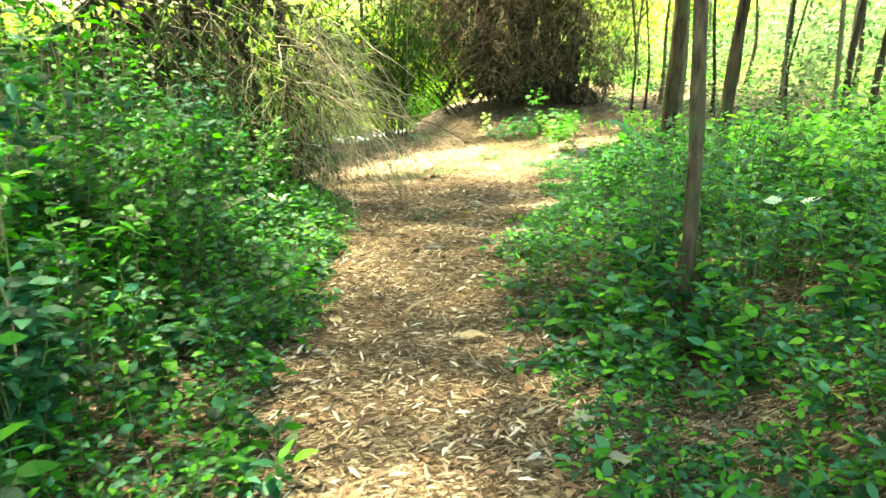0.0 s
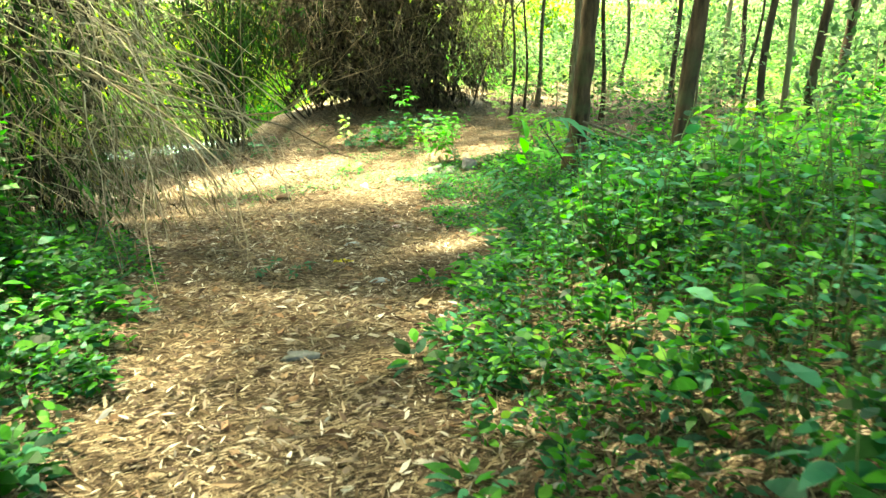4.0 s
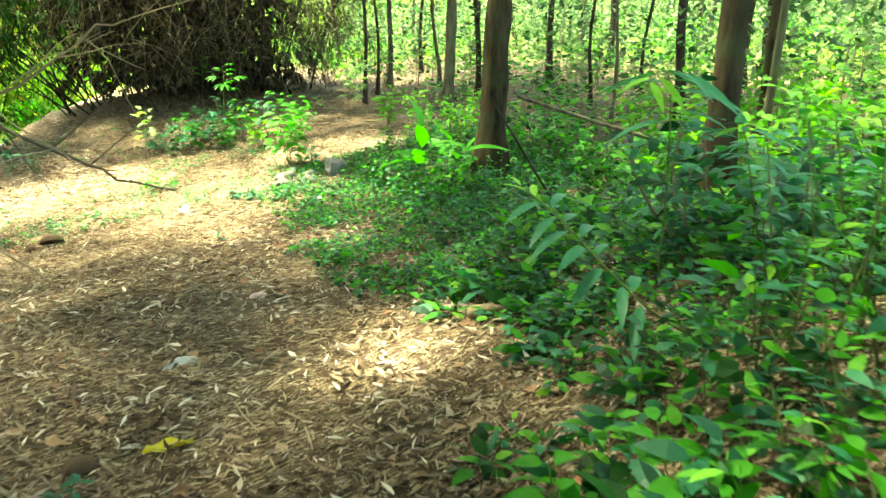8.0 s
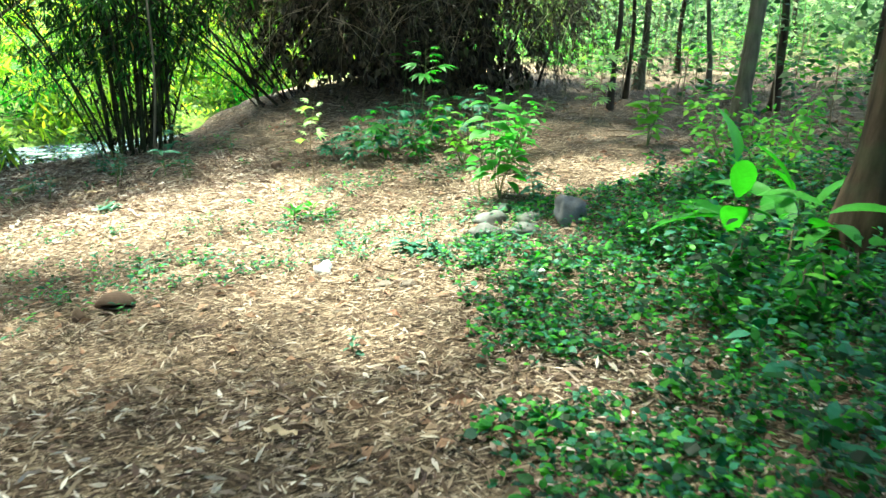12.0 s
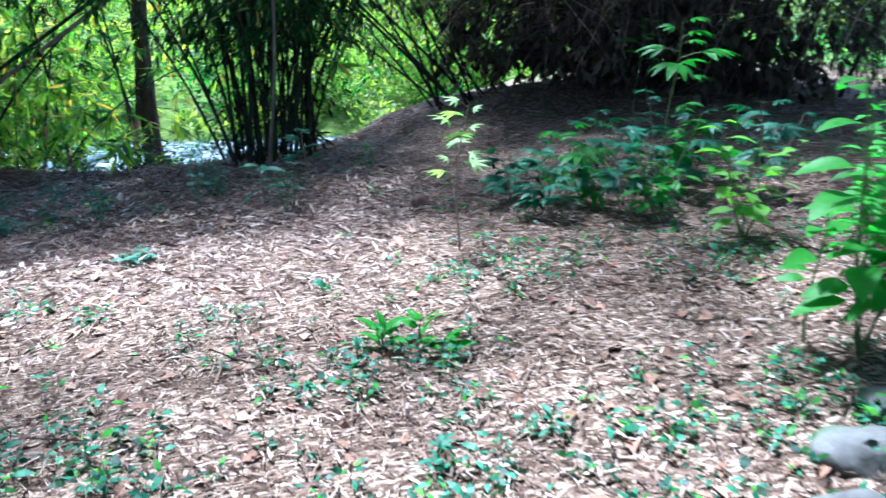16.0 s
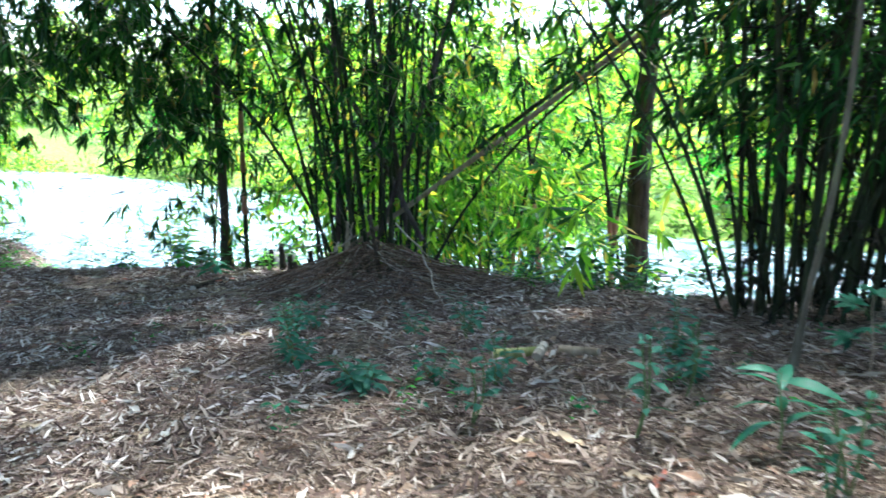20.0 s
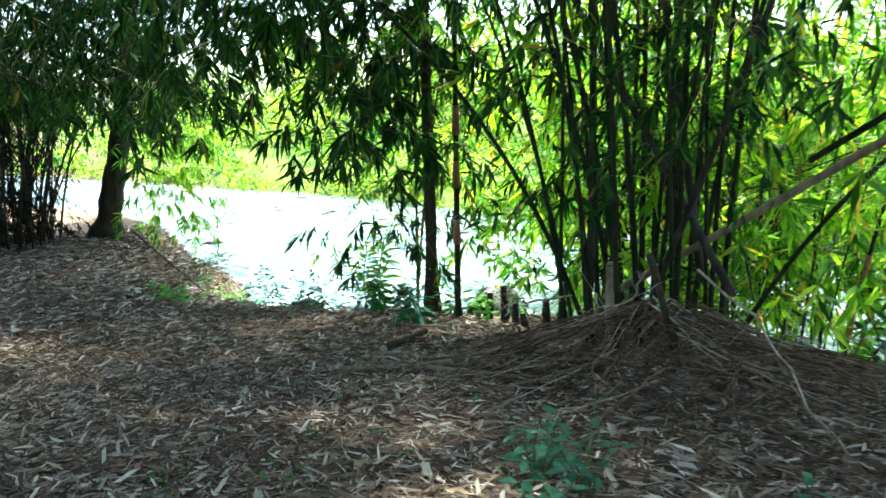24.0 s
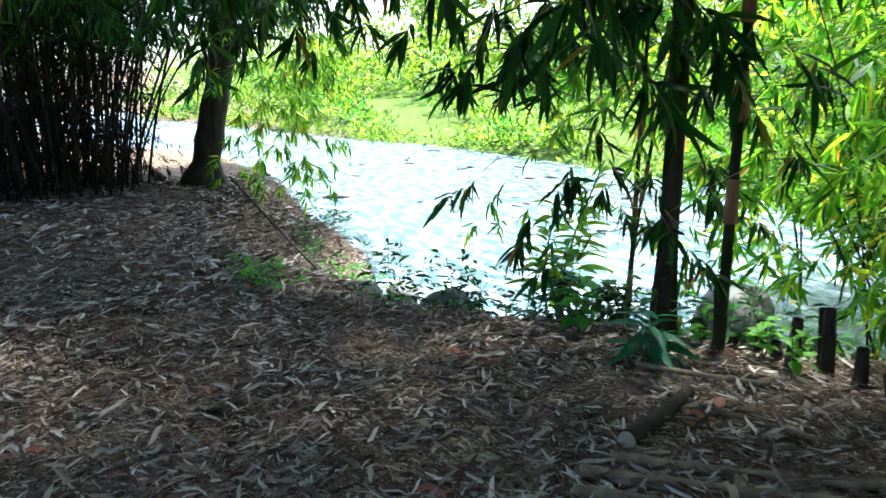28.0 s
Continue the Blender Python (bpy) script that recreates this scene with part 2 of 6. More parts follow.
SOIL = soil_material()
RIVER = water_material()
STRAW = varied_material("dry_bamboo_litter", [(0.0, (0.05, 0.03, 0.02)), (0.35, (0.14, 0.092, 0.06)), (0.7, (0.27, 0.198, 0.135)), (0.92, (0.42, 0.33, 0.24)), (1.0, (0.58, 0.5, 0.4))], trans=0.12)
BROWNLEAF = varied_material("dead_broad_leaf", [(0.0, (0.12, 0.07, 0.045)), (0.5, (0.28, 0.16, 0.10)), (0.85, (0.38, 0.27, 0.18)), (1.0, (0.34, 0.17, 0.11))], trans=0.1)
TWIG = varied_material("dry_twig", [(0.0, (0.09, 0.058, 0.036)), (0.5, (0.24, 0.17, 0.11)), (1.0, (0.46, 0.36, 0.25))])
# Dark stops stand for shade in the thicket, pale ones for sunlit twigs.
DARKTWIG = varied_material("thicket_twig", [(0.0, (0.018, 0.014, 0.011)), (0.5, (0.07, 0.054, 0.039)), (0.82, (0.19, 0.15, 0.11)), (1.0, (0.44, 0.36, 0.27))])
PALETWIG = varied_material("bleached_twig", [(0.0, (0.10, 0.075, 0.05)), (0.5, (0.28, 0.225, 0.16)), (1.0, (0.60, 0.51, 0.39))])
# The near-black stops stand for shaded gaps between the leaves.
HERB = leaf_material("undergrowth_leaf", [(0.0, (0.003, 0.018, 0.004)), (0.4, (0.014, 0.08, 0.012)), (0.7, (0.04, 0.19, 0.02)), (0.9, (0.075, 0.29, 0.028)), (1.0, (0.13, 0.36, 0.04))], 0.42, 2.0, 0.5, 0.2, warm=0.8)
HERB_BLUE = leaf_material("shade_leaf", [(0.0, (0.005, 0.03, 0.016)), (0.4, (0.014, 0.085, 0.042)), (0.7, (0.03, 0.15, 0.075)), (1.0, (0.06, 0.22, 0.12))], 0.30, 1.5, 0.48, 0.22, warm=0.7)
FRESH = leaf_material("bright_green_leaf", [(0.0, (0.05, 0.20, 0.025)), (0.6, (0.11, 0.32, 0.04)), (1.0, (0.22, 0.42, 0.06))], 0.45, warm=0.95)
PALE_FRESH = leaf_material("pale_fingered_leaf", [(0.0, (0.16, 0.30, 0.10)), (0.6, (0.26, 0.42, 0.17)), (1.0, (0.38, 0.48, 0.14))], 0.4, warm=0.95)
TEAL = leaf_material("blue_green_leaf", [(0.0, (0.010, 0.06, 0.032)), (0.6, (0.026, 0.115, 0.066)), (1.0, (0.05, 0.17, 0.10))], 0.25, 1.2, warm=0.7)
# Bamboo leaf in two copies: darkened for shade here, sunlit tone in LIT_LEAF.
BAMBOO_LEAF = leaf_material("shaded_bamboo_leaf", [(0.0, (0.008, 0.022, 0.007)), (0.5, (0.016, 0.055, 0.013)), (0.85, (0.035, 0.11, 0.02)), (0.97, (0.08, 0.16, 0.03)), (1.0, (0.30, 0.15, 0.04))], 0.26, 1.6, 0.6, 0.1)
LIT_LEAF = leaf_material("sunlit_bamboo_leaf", [(0.0, (0.01, 0.045, 0.008)), (0.3, (0.035, 0.13, 0.014)), (0.6, (0.11, 0.26, 0.025)), (0.92, (0.25, 0.40, 0.045)), (1.0, (0.45, 0.24, 0.06))], 0.55, 2.1, warm=1.3)
DRY_FOLIAGE = leaf_material("dry_thicket_leaf", [(0.0, (0.045, 0.036, 0.025)), (0.4, (0.12, 0.096, 0.064)), (0.75, (0.23, 0.19, 0.125)), (0.9, (0.10, 0.14, 0.045)), (1.0, (0.36, 0.31, 0.22))], 0.25, 1.0, 0.8)
# Browns darkened so that the thicket's own shade is in the leaf colour.
THICKET_LEAF = leaf_material("shaded_thicket_leaf", [(0.0, (0.012, 0.010, 0.008)), (0.45, (0.045, 0.036, 0.026)), (0.8, (0.13, 0.102, 0.072)), (0.92, (0.06, 0.075, 0.03)), (1.0, (0.24, 0.195, 0.14))], 0.12, 1.0, 0.85)
# Near-black so that the shade inside the clumps is in the leaf colour.
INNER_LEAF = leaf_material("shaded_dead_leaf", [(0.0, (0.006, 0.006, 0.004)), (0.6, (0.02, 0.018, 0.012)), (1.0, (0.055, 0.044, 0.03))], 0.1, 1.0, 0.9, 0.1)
CROWN_LEAF = leaf_material("crown_leaf", [(0.0, (0.04, 0.075, 0.025)), (0.6, (0.075, 0.13, 0.045)), (1.0, (0.12, 0.18, 0.06))], 0.2, 1.0)
# Far foliage colours are brightened to carry the sunlight on them.
FAR_LEAF = leaf_material("sunlit_far_leaf", [(0.0, (0.025, 0.06, 0.009)), (0.45, (0.09, 0.18, 0.02)), (0.8, (0.21, 0.31, 0.04)), (1.0, (0.31, 0.36, 0.08))], 0.45, 1.7, warm=1.1)
# Bright hazy light beyond the wood is put into this pale green.
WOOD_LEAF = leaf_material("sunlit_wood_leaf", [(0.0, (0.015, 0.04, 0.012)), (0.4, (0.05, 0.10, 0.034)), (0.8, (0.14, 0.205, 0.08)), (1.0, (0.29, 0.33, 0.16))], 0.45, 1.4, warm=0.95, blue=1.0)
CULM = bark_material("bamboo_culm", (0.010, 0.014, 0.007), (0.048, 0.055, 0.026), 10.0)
# Near-black copy of the culm bark, with the clump's shade in it.
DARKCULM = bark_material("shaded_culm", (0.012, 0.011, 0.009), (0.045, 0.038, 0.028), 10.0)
DEADCULM = bark_material("dead_bamboo_culm", (0.14, 0.10, 0.065), (0.34, 0.265, 0.175), 12.0)
SHEATH = bark_material("culm_sheath", (0.22, 0.09, 0.05), (0.42, 0.22, 0.13), 20.0)
BARK = bark_material("brown_bark", (0.008, 0.006, 0.004), (0.085, 0.056, 0.036), 12.0, (0.05, 0.062, 0.03))
PALEBARK = bark_material("grey_bark", (0.06, 0.05, 0.035), (0.18, 0.155, 0.11), 16.0, (0.12, 0.15, 0.07))
SLIMBARK = bark_material("mottled_slim_bark", (0.012, 0.009, 0.006), (0.105, 0.08, 0.05), 22.0, (0.05, 0.062, 0.03))
DARKBARK = bark_material("dark_bark", (0.018, 0.014, 0.011), (0.075, 0.058, 0.043), 9.0)
ROCK = stone_material("river_stone", (0.09, 0.09, 0.088), (0.25, 0.245, 0.235))
MOSSROCK = stone_material("mossy_stone", (0.055, 0.057, 0.05), (0.155, 0.155, 0.135), (0.04, 0.075, 0.024))
SLABROCK = stone_material("grey_slab", (0.06, 0.06, 0.062), (0.17, 0.17, 0.175))
EARTHSTONE = stone_material("earthy_stone", (0.07, 0.055, 0.042), (0.20, 0.165, 0.13))
WETROCK = stone_material("wet_stone", (0.03, 0.032, 0.035), (0.10, 0.10, 0.105))
HUSK = varied_material("coconut_husk", [(0.0, (0.07, 0.045, 0.03)), (1.0, (0.19, 0.12, 0.08))], scale=18.0)
STEM = varied_material("green_stem", [(0.0, (0.06, 0.10, 0.03)), (1.0, (0.17, 0.22, 0.08))])


def plain(name, colour, roughness=0.5, trans=0.0, scale=20.0):
    m, t = material(name)
    n = grain(t, scale, 4.0)
    c = blend(t, 0.35, colour, stops(t, n, [(0.3, (0.55, 0.55, 0.55)), (0.7, (1, 1, 1))]), "MULTIPLY")
    finish(t, c, roughness, n, 0.5, 0.01, trans)
    return m


PLASTIC = plain("thin_white_plastic", (0.85, 0.86, 0.88), 0.35, 0.3)
FOIL = plain("grey_blue_wrapper", (0.24, 0.265, 0.29), 0.35)
PINK = plain("pink_wrapper", (0.75, 0.5, 0.52), 0.4)
YELLOW = leaf_material("yellow_leaf", [(0.0, (0.62, 0.50, 0.05)), (1.0, (0.75, 0.62, 0.08))], 0.2, 1.0)
WHITELEAF = leaf_material("pale_caladium_leaf", [(0.0, (0.45, 0.6, 0.5)), (1.0, (0.62, 0.74, 0.66))], 0.3, 1.0)
CUTEND = plain("cut_bamboo_end", (0.40, 0.34, 0.25), 0.8)


# ---- mesh builders ----
class Batch:
    """Many small pieces gathered into one mesh, in numpy."""

    def __init__(self):
        self.v, self.f, self.m, self.n = [], [], [], 0

    def add(self, verts, faces, mat=0):
        """verts (N, k, 3); faces: tuples of indices into one piece, all of one length."""
        N, k = verts.shape[:2]
        if N == 0:
            return
        f = (np.arange(N)[:, None, None] * k + np.asarray(faces)[None] + self.n).reshape(-1, len(faces[0]))
        self.v.append(verts.reshape(-1, 3))
        self.f.append(f)
        self.m.append(np.full(len(f), mat, np.int32))
        self.n += N * k

    def mesh(self, name, mats, smooth=False):
        me = bpy.data.meshes.new(name)
        v = np.concatenate(self.v)
        sizes = np.concatenate([np.full(len(f), f.shape[1], np.int32) for f in self.f])
        me.vertices.add(len(v))
        me.vertices.foreach_set("co", v.astype(np.float32).ravel())
        me.loops.add(int(sizes.sum()))
        me.loops.foreach_set("vertex_index", np.concatenate([f.ravel() for f in self.f]).astype(np.int32))
        me.polygons.add(len(sizes))
        me.polygons.foreach_set("loop_start", np.concatenate([[0], np.cumsum(sizes)[:-1]]).astype(np.int32))
        me.polygons.foreach_set("material_index", np.concatenate(self.m))
        me.polygons.foreach_set("use_smooth", np.full(len(sizes), smooth))
        for m in mats:
            me.materials.append(m)
        me.update(calc_edges=True)
        me.validate()
        return me


LEAF_V = np.array([(0, 0, 0), (-0.5, 0.42, 0.10), (0, 0.5, 0), (0.5, 0.42, 0.10), (0, 1, -0.16)])
LEAF_F = [(0, 2, 1), (1, 2, 4), (0, 3, 2), (3, 4, 2)]
LANCE_V = np.array([(0, 0, 0), (-0.5, 0.30, 0.02), (0.5, 0.30, 0.02), (-0.36, 0.68, -0.05), (0.36, 0.68, -0.05), (0, 1, -0.2)])
LANCE_F = [(0, 2, 1), (1, 2, 4), (1, 4, 3), (3, 4, 5)]
OVATE_V = np.array([(0, 0, 0), (-0.40, 0.22, 0.05), (0.40, 0.22, 0.05), (-0.46, 0.55, 0.03), (0.46, 0.55, 0.03), (0, 1, -0.15)])
OVAL_V = np.array([(0, 0, 0), (-0.34, 0.14, 0.03), (0.34, 0.14, 0.03), (-0.5, 0.42, 0.05), (0.5, 0.42, 0.05), (-0.3, 0.76, -0.01), (0.3, 0.76, -0.01), (0, 1.04, -0.12)])
OVAL_F = [(0, 2, 1), (1, 2, 4), (1, 4, 3), (3, 4, 6), (3, 6, 5), (5, 6, 7)]
STRIP_V = np.array([(-0.3, 0, 0), (0.5, 0.22, 0.02), (0.16, 1, 0.02), (-0.46, 0.7, 0.05)])
STRIP_F = [(0, 1, 2, 3)]
SLIP_V = np.array([(0, 0, 0), (-0.5, 0.4, 0.0), (0, 1, 0), (0.5, 0.4, 0.0)])
SLIP_F = [(0, 3, 2), (0, 2, 1)]
CURL_V = np.array([(-0.12, 0, 0), (0.22, 0.05, 0.0), (-0.5, 0.45, 0.07), (0.5, 0.4, 0.05), (-0.16, 1, 0), (0.05, 0.96, 0.02)])
CURL_F = [(0, 1, 3), (0, 3, 2), (2, 3, 5), (2, 5, 4)]
BROAD_V = np.array([(0, 0, 0), (-0.42, 0.18, 0.05), (-0.5, 0.48, 0.06), (-0.28, 0.8, -0.02), (0, 1.05, -0.14), (0.28, 0.8, -0.02), (0.5, 0.48, 0.06), (0.42, 0.18, 0.05), (0, 0.5, 0)])
BROAD_F = [(8, i, i + 1) for i in range(7)] + [(8, 7, 0)]


def unit(a):
    return a / np.maximum(np.linalg.norm(a, axis=-1, keepdims=True), 1e-9)


def blades(batch, shape, pos, way, length, width, mat=0, roll=0.6, flat=(0, 0, 1)):
    """Leaves at pos that point along way; roll: how far they may turn about their own rib."""
    tv, tf = shape
    N = len(pos)
    d = unit(way)
    up = np.broadcast_to(np.array(flat, float), (N, 3)) + rng.normal(0, roll, (N, 3))
    side = unit(np.cross(d, up))
    n = np.cross(side, d)
    L = np.broadcast_to(length, (N,))[:, None, None]
    W = np.broadcast_to(width, (N,))[:, None, None]
    v = pos[:, None] + tv[None, :, 0:1] * W * side[:, None] + tv[None, :, 1:2] * L * d[:, None] + tv[None, :, 2:3] * L * n[:, None]
    batch.add(v, tf, mat)


STRIP, OVAL = (STRIP_V, STRIP_F), (OVAL_V, OVAL_F)
LEAF, OVATE, LANCE, SLIP, CURL, BROAD = (LEAF_V, LEAF_F), (OVATE_V, LANCE_F), (LANCE_V, LANCE_F), (SLIP_V, SLIP_F), (CURL_V, CURL_F), (BROAD_V, BROAD_F)


def tubes(batch, line, radius, sides=5, mat=0, cap=False):
    """line (N, K, 3), radius (N, K): rods, twigs, stems."""
    N, K = line.shape[:2]
    d = unit(np.gradient(line, axis=1))
    ref = np.where(np.abs(d[..., 2:3]) > 0.9, np.array([1.0, 0, 0]), np.array([0, 0, 1.0]))
    a = unit(np.cross(d, ref))
    b = np.cross(d, a)
    w = np.arange(sides) * 2 * np.pi / sides
    ring = np.cos(w)[:, None] * a[:, :, None] + np.sin(w)[:, None] * b[:, :, None]
    v = (line[:, :, None] + radius[:, :, None, None] * ring).reshape(N, K * sides, 3)
    f = [(k * sides + i, k * sides + (i + 1) % sides, (k + 1) * sides + (i + 1) % sides, (k + 1) * sides + i) for k in range(K - 1) for i in range(sides)]
    batch.add(v, f, mat)
    if cap:
        for end in (0, K - 1):
            batch.add(v[:, end * sides:(end + 1) * sides], [tuple(range(sides))], mat)


def rand(a, b, n):
    return rng.uniform(a, b, n)


def around(n, low=-0.3, high=0.6):
    """n ways, all round, with a slope between low and high."""
    w = rand(0, 2 * np.pi, n)
    return unit(np.stack([np.cos(w), np.sin(w), rand(low, high, n)], -1))


def thing(name, data, label, category, group="", kind="", parent=None):
    ob = new(name, data)
    if parent is not None:
        ob.parent = parent
    return tagged(ob, label, category, group, kind)


def part(name, batch, mats, parent, label="", smooth=False, kind=""):
    ob = new(name, batch.mesh(name, mats if isinstance(mats, list) else [mats], smooth))
    ob.parent = parent
    return tagged(ob, label, kind=kind)


def base_of(name, place, label, category, group=""):
    ob = tagged(new(name), label, category, group)
    ob.location = place
    ob.empty_display_size = 0.1
    return ob


def local(points, ob):
    return points - np.array(ob.location)


# ---- ground and river ----
def axis(lo, a, b, hi, step):
    fine = np.arange(a, b, step)
    left = a - np.cumsum(step * 1.18 ** np.arange(1, 48))
    right = b + np.cumsum(step * 1.18 ** np.arange(0, 48))
    return np.concatenate([[lo], left[left > lo][::-1], fine, right[right < hi], [hi]])


def sheet(name, xs, ys, height, mat):
    X, Y = np.meshgrid(xs, ys, indexing="ij")
    Z = height(X, Y)
    nx, ny = X.shape
    i = (np.arange(nx - 1)[:, None] * ny + np.arange(ny - 1)[None]).ravel()
    b = Batch()
    b.v.append(np.stack([X, Y, Z], -1).reshape(-1, 3))
    b.f.append(np.stack([i, i + ny, i + ny + 1, i + 1], -1))
    b.m.append(np.zeros(len(i), np.int32))
    return b.mesh(name, [mat], True)


thing("ground", sheet("ground", axis(-450, -24, 9, 450, 0.18), axis(-450, -2, 33, 450, 0.18), land, SOIL),
      "brown earth path and wooded river bank sloping down to water", "ground", kind="structure")
thing("river", sheet("river", np.linspace(-160, 60, 90), np.linspace(5, 75, 60), lambda x, y: WATER + 0.05 * (rough(x, y, 2.5, 4) - 0.5), RIVER),
      "shallow bright river with white riffles over stones", "river", kind="structure")

RIGHT_Y = [-3, 0, 4.4, 7.2, 9.1, 10.0, 10.7, 11.4, 12, 14.3, 16.7, 17.2, 18, 30]
RIGHT_X = [0.6, 0.62, 0.72, 0.98, 1.65, 2.25, 2.5, 2.3, 2.2, 2.5, 2.95, 3.3, 9, 9]
LEFT_Y = [-3, 0, 5.2, 9.0, 11.0, 14.0, 18, 30]
LEFT_X = [-0.8, -0.72, -0.78, -0.85, -1.1, -1.9, -9, -60]


def right_edge(y):
    return np.interp(y, RIGHT_Y, RIGHT_X)


def left_edge(y):
    return np.interp(y, LEFT_Y, LEFT_X)


def on_land(x, y):
    """Plan places that lie on this side of the water."""
    return y < np.interp(x, CREST_X, CREST_Y) + 1.0


def stand(x, y, dz=0.0):
    X, Y = np.asarray(x) * U, np.asarray(y) * U
    return np.stack([X, Y, land(X, Y) + dz], -1)


def scatter(n, x0, x1, y0, y1, keep):
    x, y = rand(x0, x1, n), rand(y0, y1, n)
    k = keep(x, y)
    return x[k], y[k]


# litter that covers the path, the clearing and the bank
litter = Batch()
SHEATHFLAKE = varied_material("pale_sheath_flake", [(0.0, (0.05, 0.03, 0.024)), (0.42, (0.16, 0.104, 0.08)), (0.68, (0.34, 0.265, 0.215)), (1.0, (0.78, 0.70, 0.61))], trans=0.1)
FLAKE = varied_material("papery_sheath_flake", [(0.0, (0.06, 0.037, 0.028)), (0.4, (0.17, 0.115, 0.085)), (0.75, (0.32, 0.25, 0.19)), (1.0, (0.54, 0.46, 0.38))], trans=0.1)


def littered(x, y):
    return (on_land(x, y) & (x > left_edge(y) - 1.6) & (x < np.maximum(right_edge(y) + 0.7, np.where(y > 12, 9, 0)))
            & (rough(x, y, 1.1, 8) + 0.3 * rough(x, y, 0.35, 6) > 0.2))


def flakes(count, x0, x1, y0, y1, keep, low, high, thin, wide, mat, shape=STRIP, tilt=0.3, lift=0.03, roll=0.55):
    """Dry leaf pieces strewn over part of the plan."""
    x, y = scatter(count, x0, x1, y0, y1, keep)
    n = len(x)
    size = low + (high - low) * rng.random(n) ** 1.6
    blades(litter, shape, stand(x, y, 0.004 + rand(0, lift, n)), around(n, -0.5 * tilt, tilt), size, size * rand(thin, wide, n), mat, roll)


def chance(p):
    return rng.random(len(p)) < p


def bank_litter(x, y):
    return on_land(x, y) & (x + 1.2 * y < 28)


flakes(66000, -19, 7, 1.2, 26, lambda x, y: littered(x, y) & chance(np.where(x < -11, 0.45, np.where(x > 4, 0.5, 1.0))), 0.02, 0.07, 0.08, 0.2, 0)
flakes(52000, -2.4, 5, 1.0, 14.5, lambda x, y: littered(x, y) & (rough(x, y, 0.5, 14) > 0.22), 0.035, 0.11, 0.11, 0.24, 0)
flakes(26000, -2.4, 5, 1.0, 14.5, lambda x, y: littered(x, y) & (rough(x, y, 0.6, 15) > 0.3), 0.045, 0.11, 0.14, 0.3, 4, CURL)
flakes(52000, -4, 4.5, 14, 21.5, lambda x, y: littered(x, y) & (rough(x, y, 0.5, 24) > 0.2), 0.03, 0.085, 0.09, 0.2, 0)
flakes(20000, -4, 4.5, 14, 21.5, lambda x, y: littered(x, y), 0.04, 0.10, 0.1, 0.2, 3, CURL)
flakes(44000, -12, -2.2, 18.5, 25.5, lambda x, y: bank_litter(x, y) & (rough(x, y, 0.5, 25) > 0.2), 0.06, 0.18, 0.1, 0.21, 4)
flakes(16000, -2.6, 1.5, 19.5, 25.5, lambda x, y: bank_litter(x, y) & (rough(x, y, 0.5, 25) > 0.2), 0.05, 0.14, 0.09, 0.19, 3)
flakes(24000, -12, 1.5, 18.5, 25.5, bank_litter, 0.06, 0.17, 0.12, 0.22, 3, CURL)
flakes(14000, -19, -11, 18.5, 25.5, lambda x, y: on_land(x, y), 0.1, 0.24, 0.12, 0.25, 4)
lx = rand(-19.5, -11.3, 9000)
ly = np.interp(lx, CREST_X, CREST_Y) + rand(-0.6, 2.1, 9000)
n = len(lx)
size = rand(0.06, 0.2, n)
blades(litter, SLIP, stand(lx, ly, 0.012 + rand(0, 0.03, n)), around(n, -0.5, 0.4), size, size * rand(0.12, 0.3, n), 4, 0.7)
bx, by = scatter(13000, -14, 9, -1.5, 26, lambda x, y: on_land(x, y) & (x > left_edge(y) - 1) & ((x < right_edge(y) + 0.8) | (y > 10)))
n = len(bx)
blades(litter, LEAF, stand(bx, by, 0.015), around(n, -0.05, 0.25), rand(0.05, 0.13, n), rand(0.03, 0.065, n), 1, 0.4)
tx, ty = scatter(7000, -14, 6, -1.5, 25.5, lambda x, y: on_land(x, y) & (x > left_edge(y) - 1) & (x < right_edge(y) + 1))
n = len(tx)
o = stand(tx, ty, 0.02)
w = around(n, -0.02, 0.06)
ln = rand(0.08, 0.3, n)[:, None]
tubes(litter, np.stack([o, o + w * ln * 0.5 + rng.normal(0, 0.008, (n, 3)), o + w * ln], 1), np.repeat(rand(0.002, 0.006, n)[:, None], 3, 1), 3, 2)
thing("leaf_litter", litter.mesh("leaf_litter", [STRAW, BROWNLEAF, TWIG, FLAKE, SHEATHFLAKE]), "dry tan bamboo leaves and twigs strewn over earth", "leaf litter", kind="stuff")


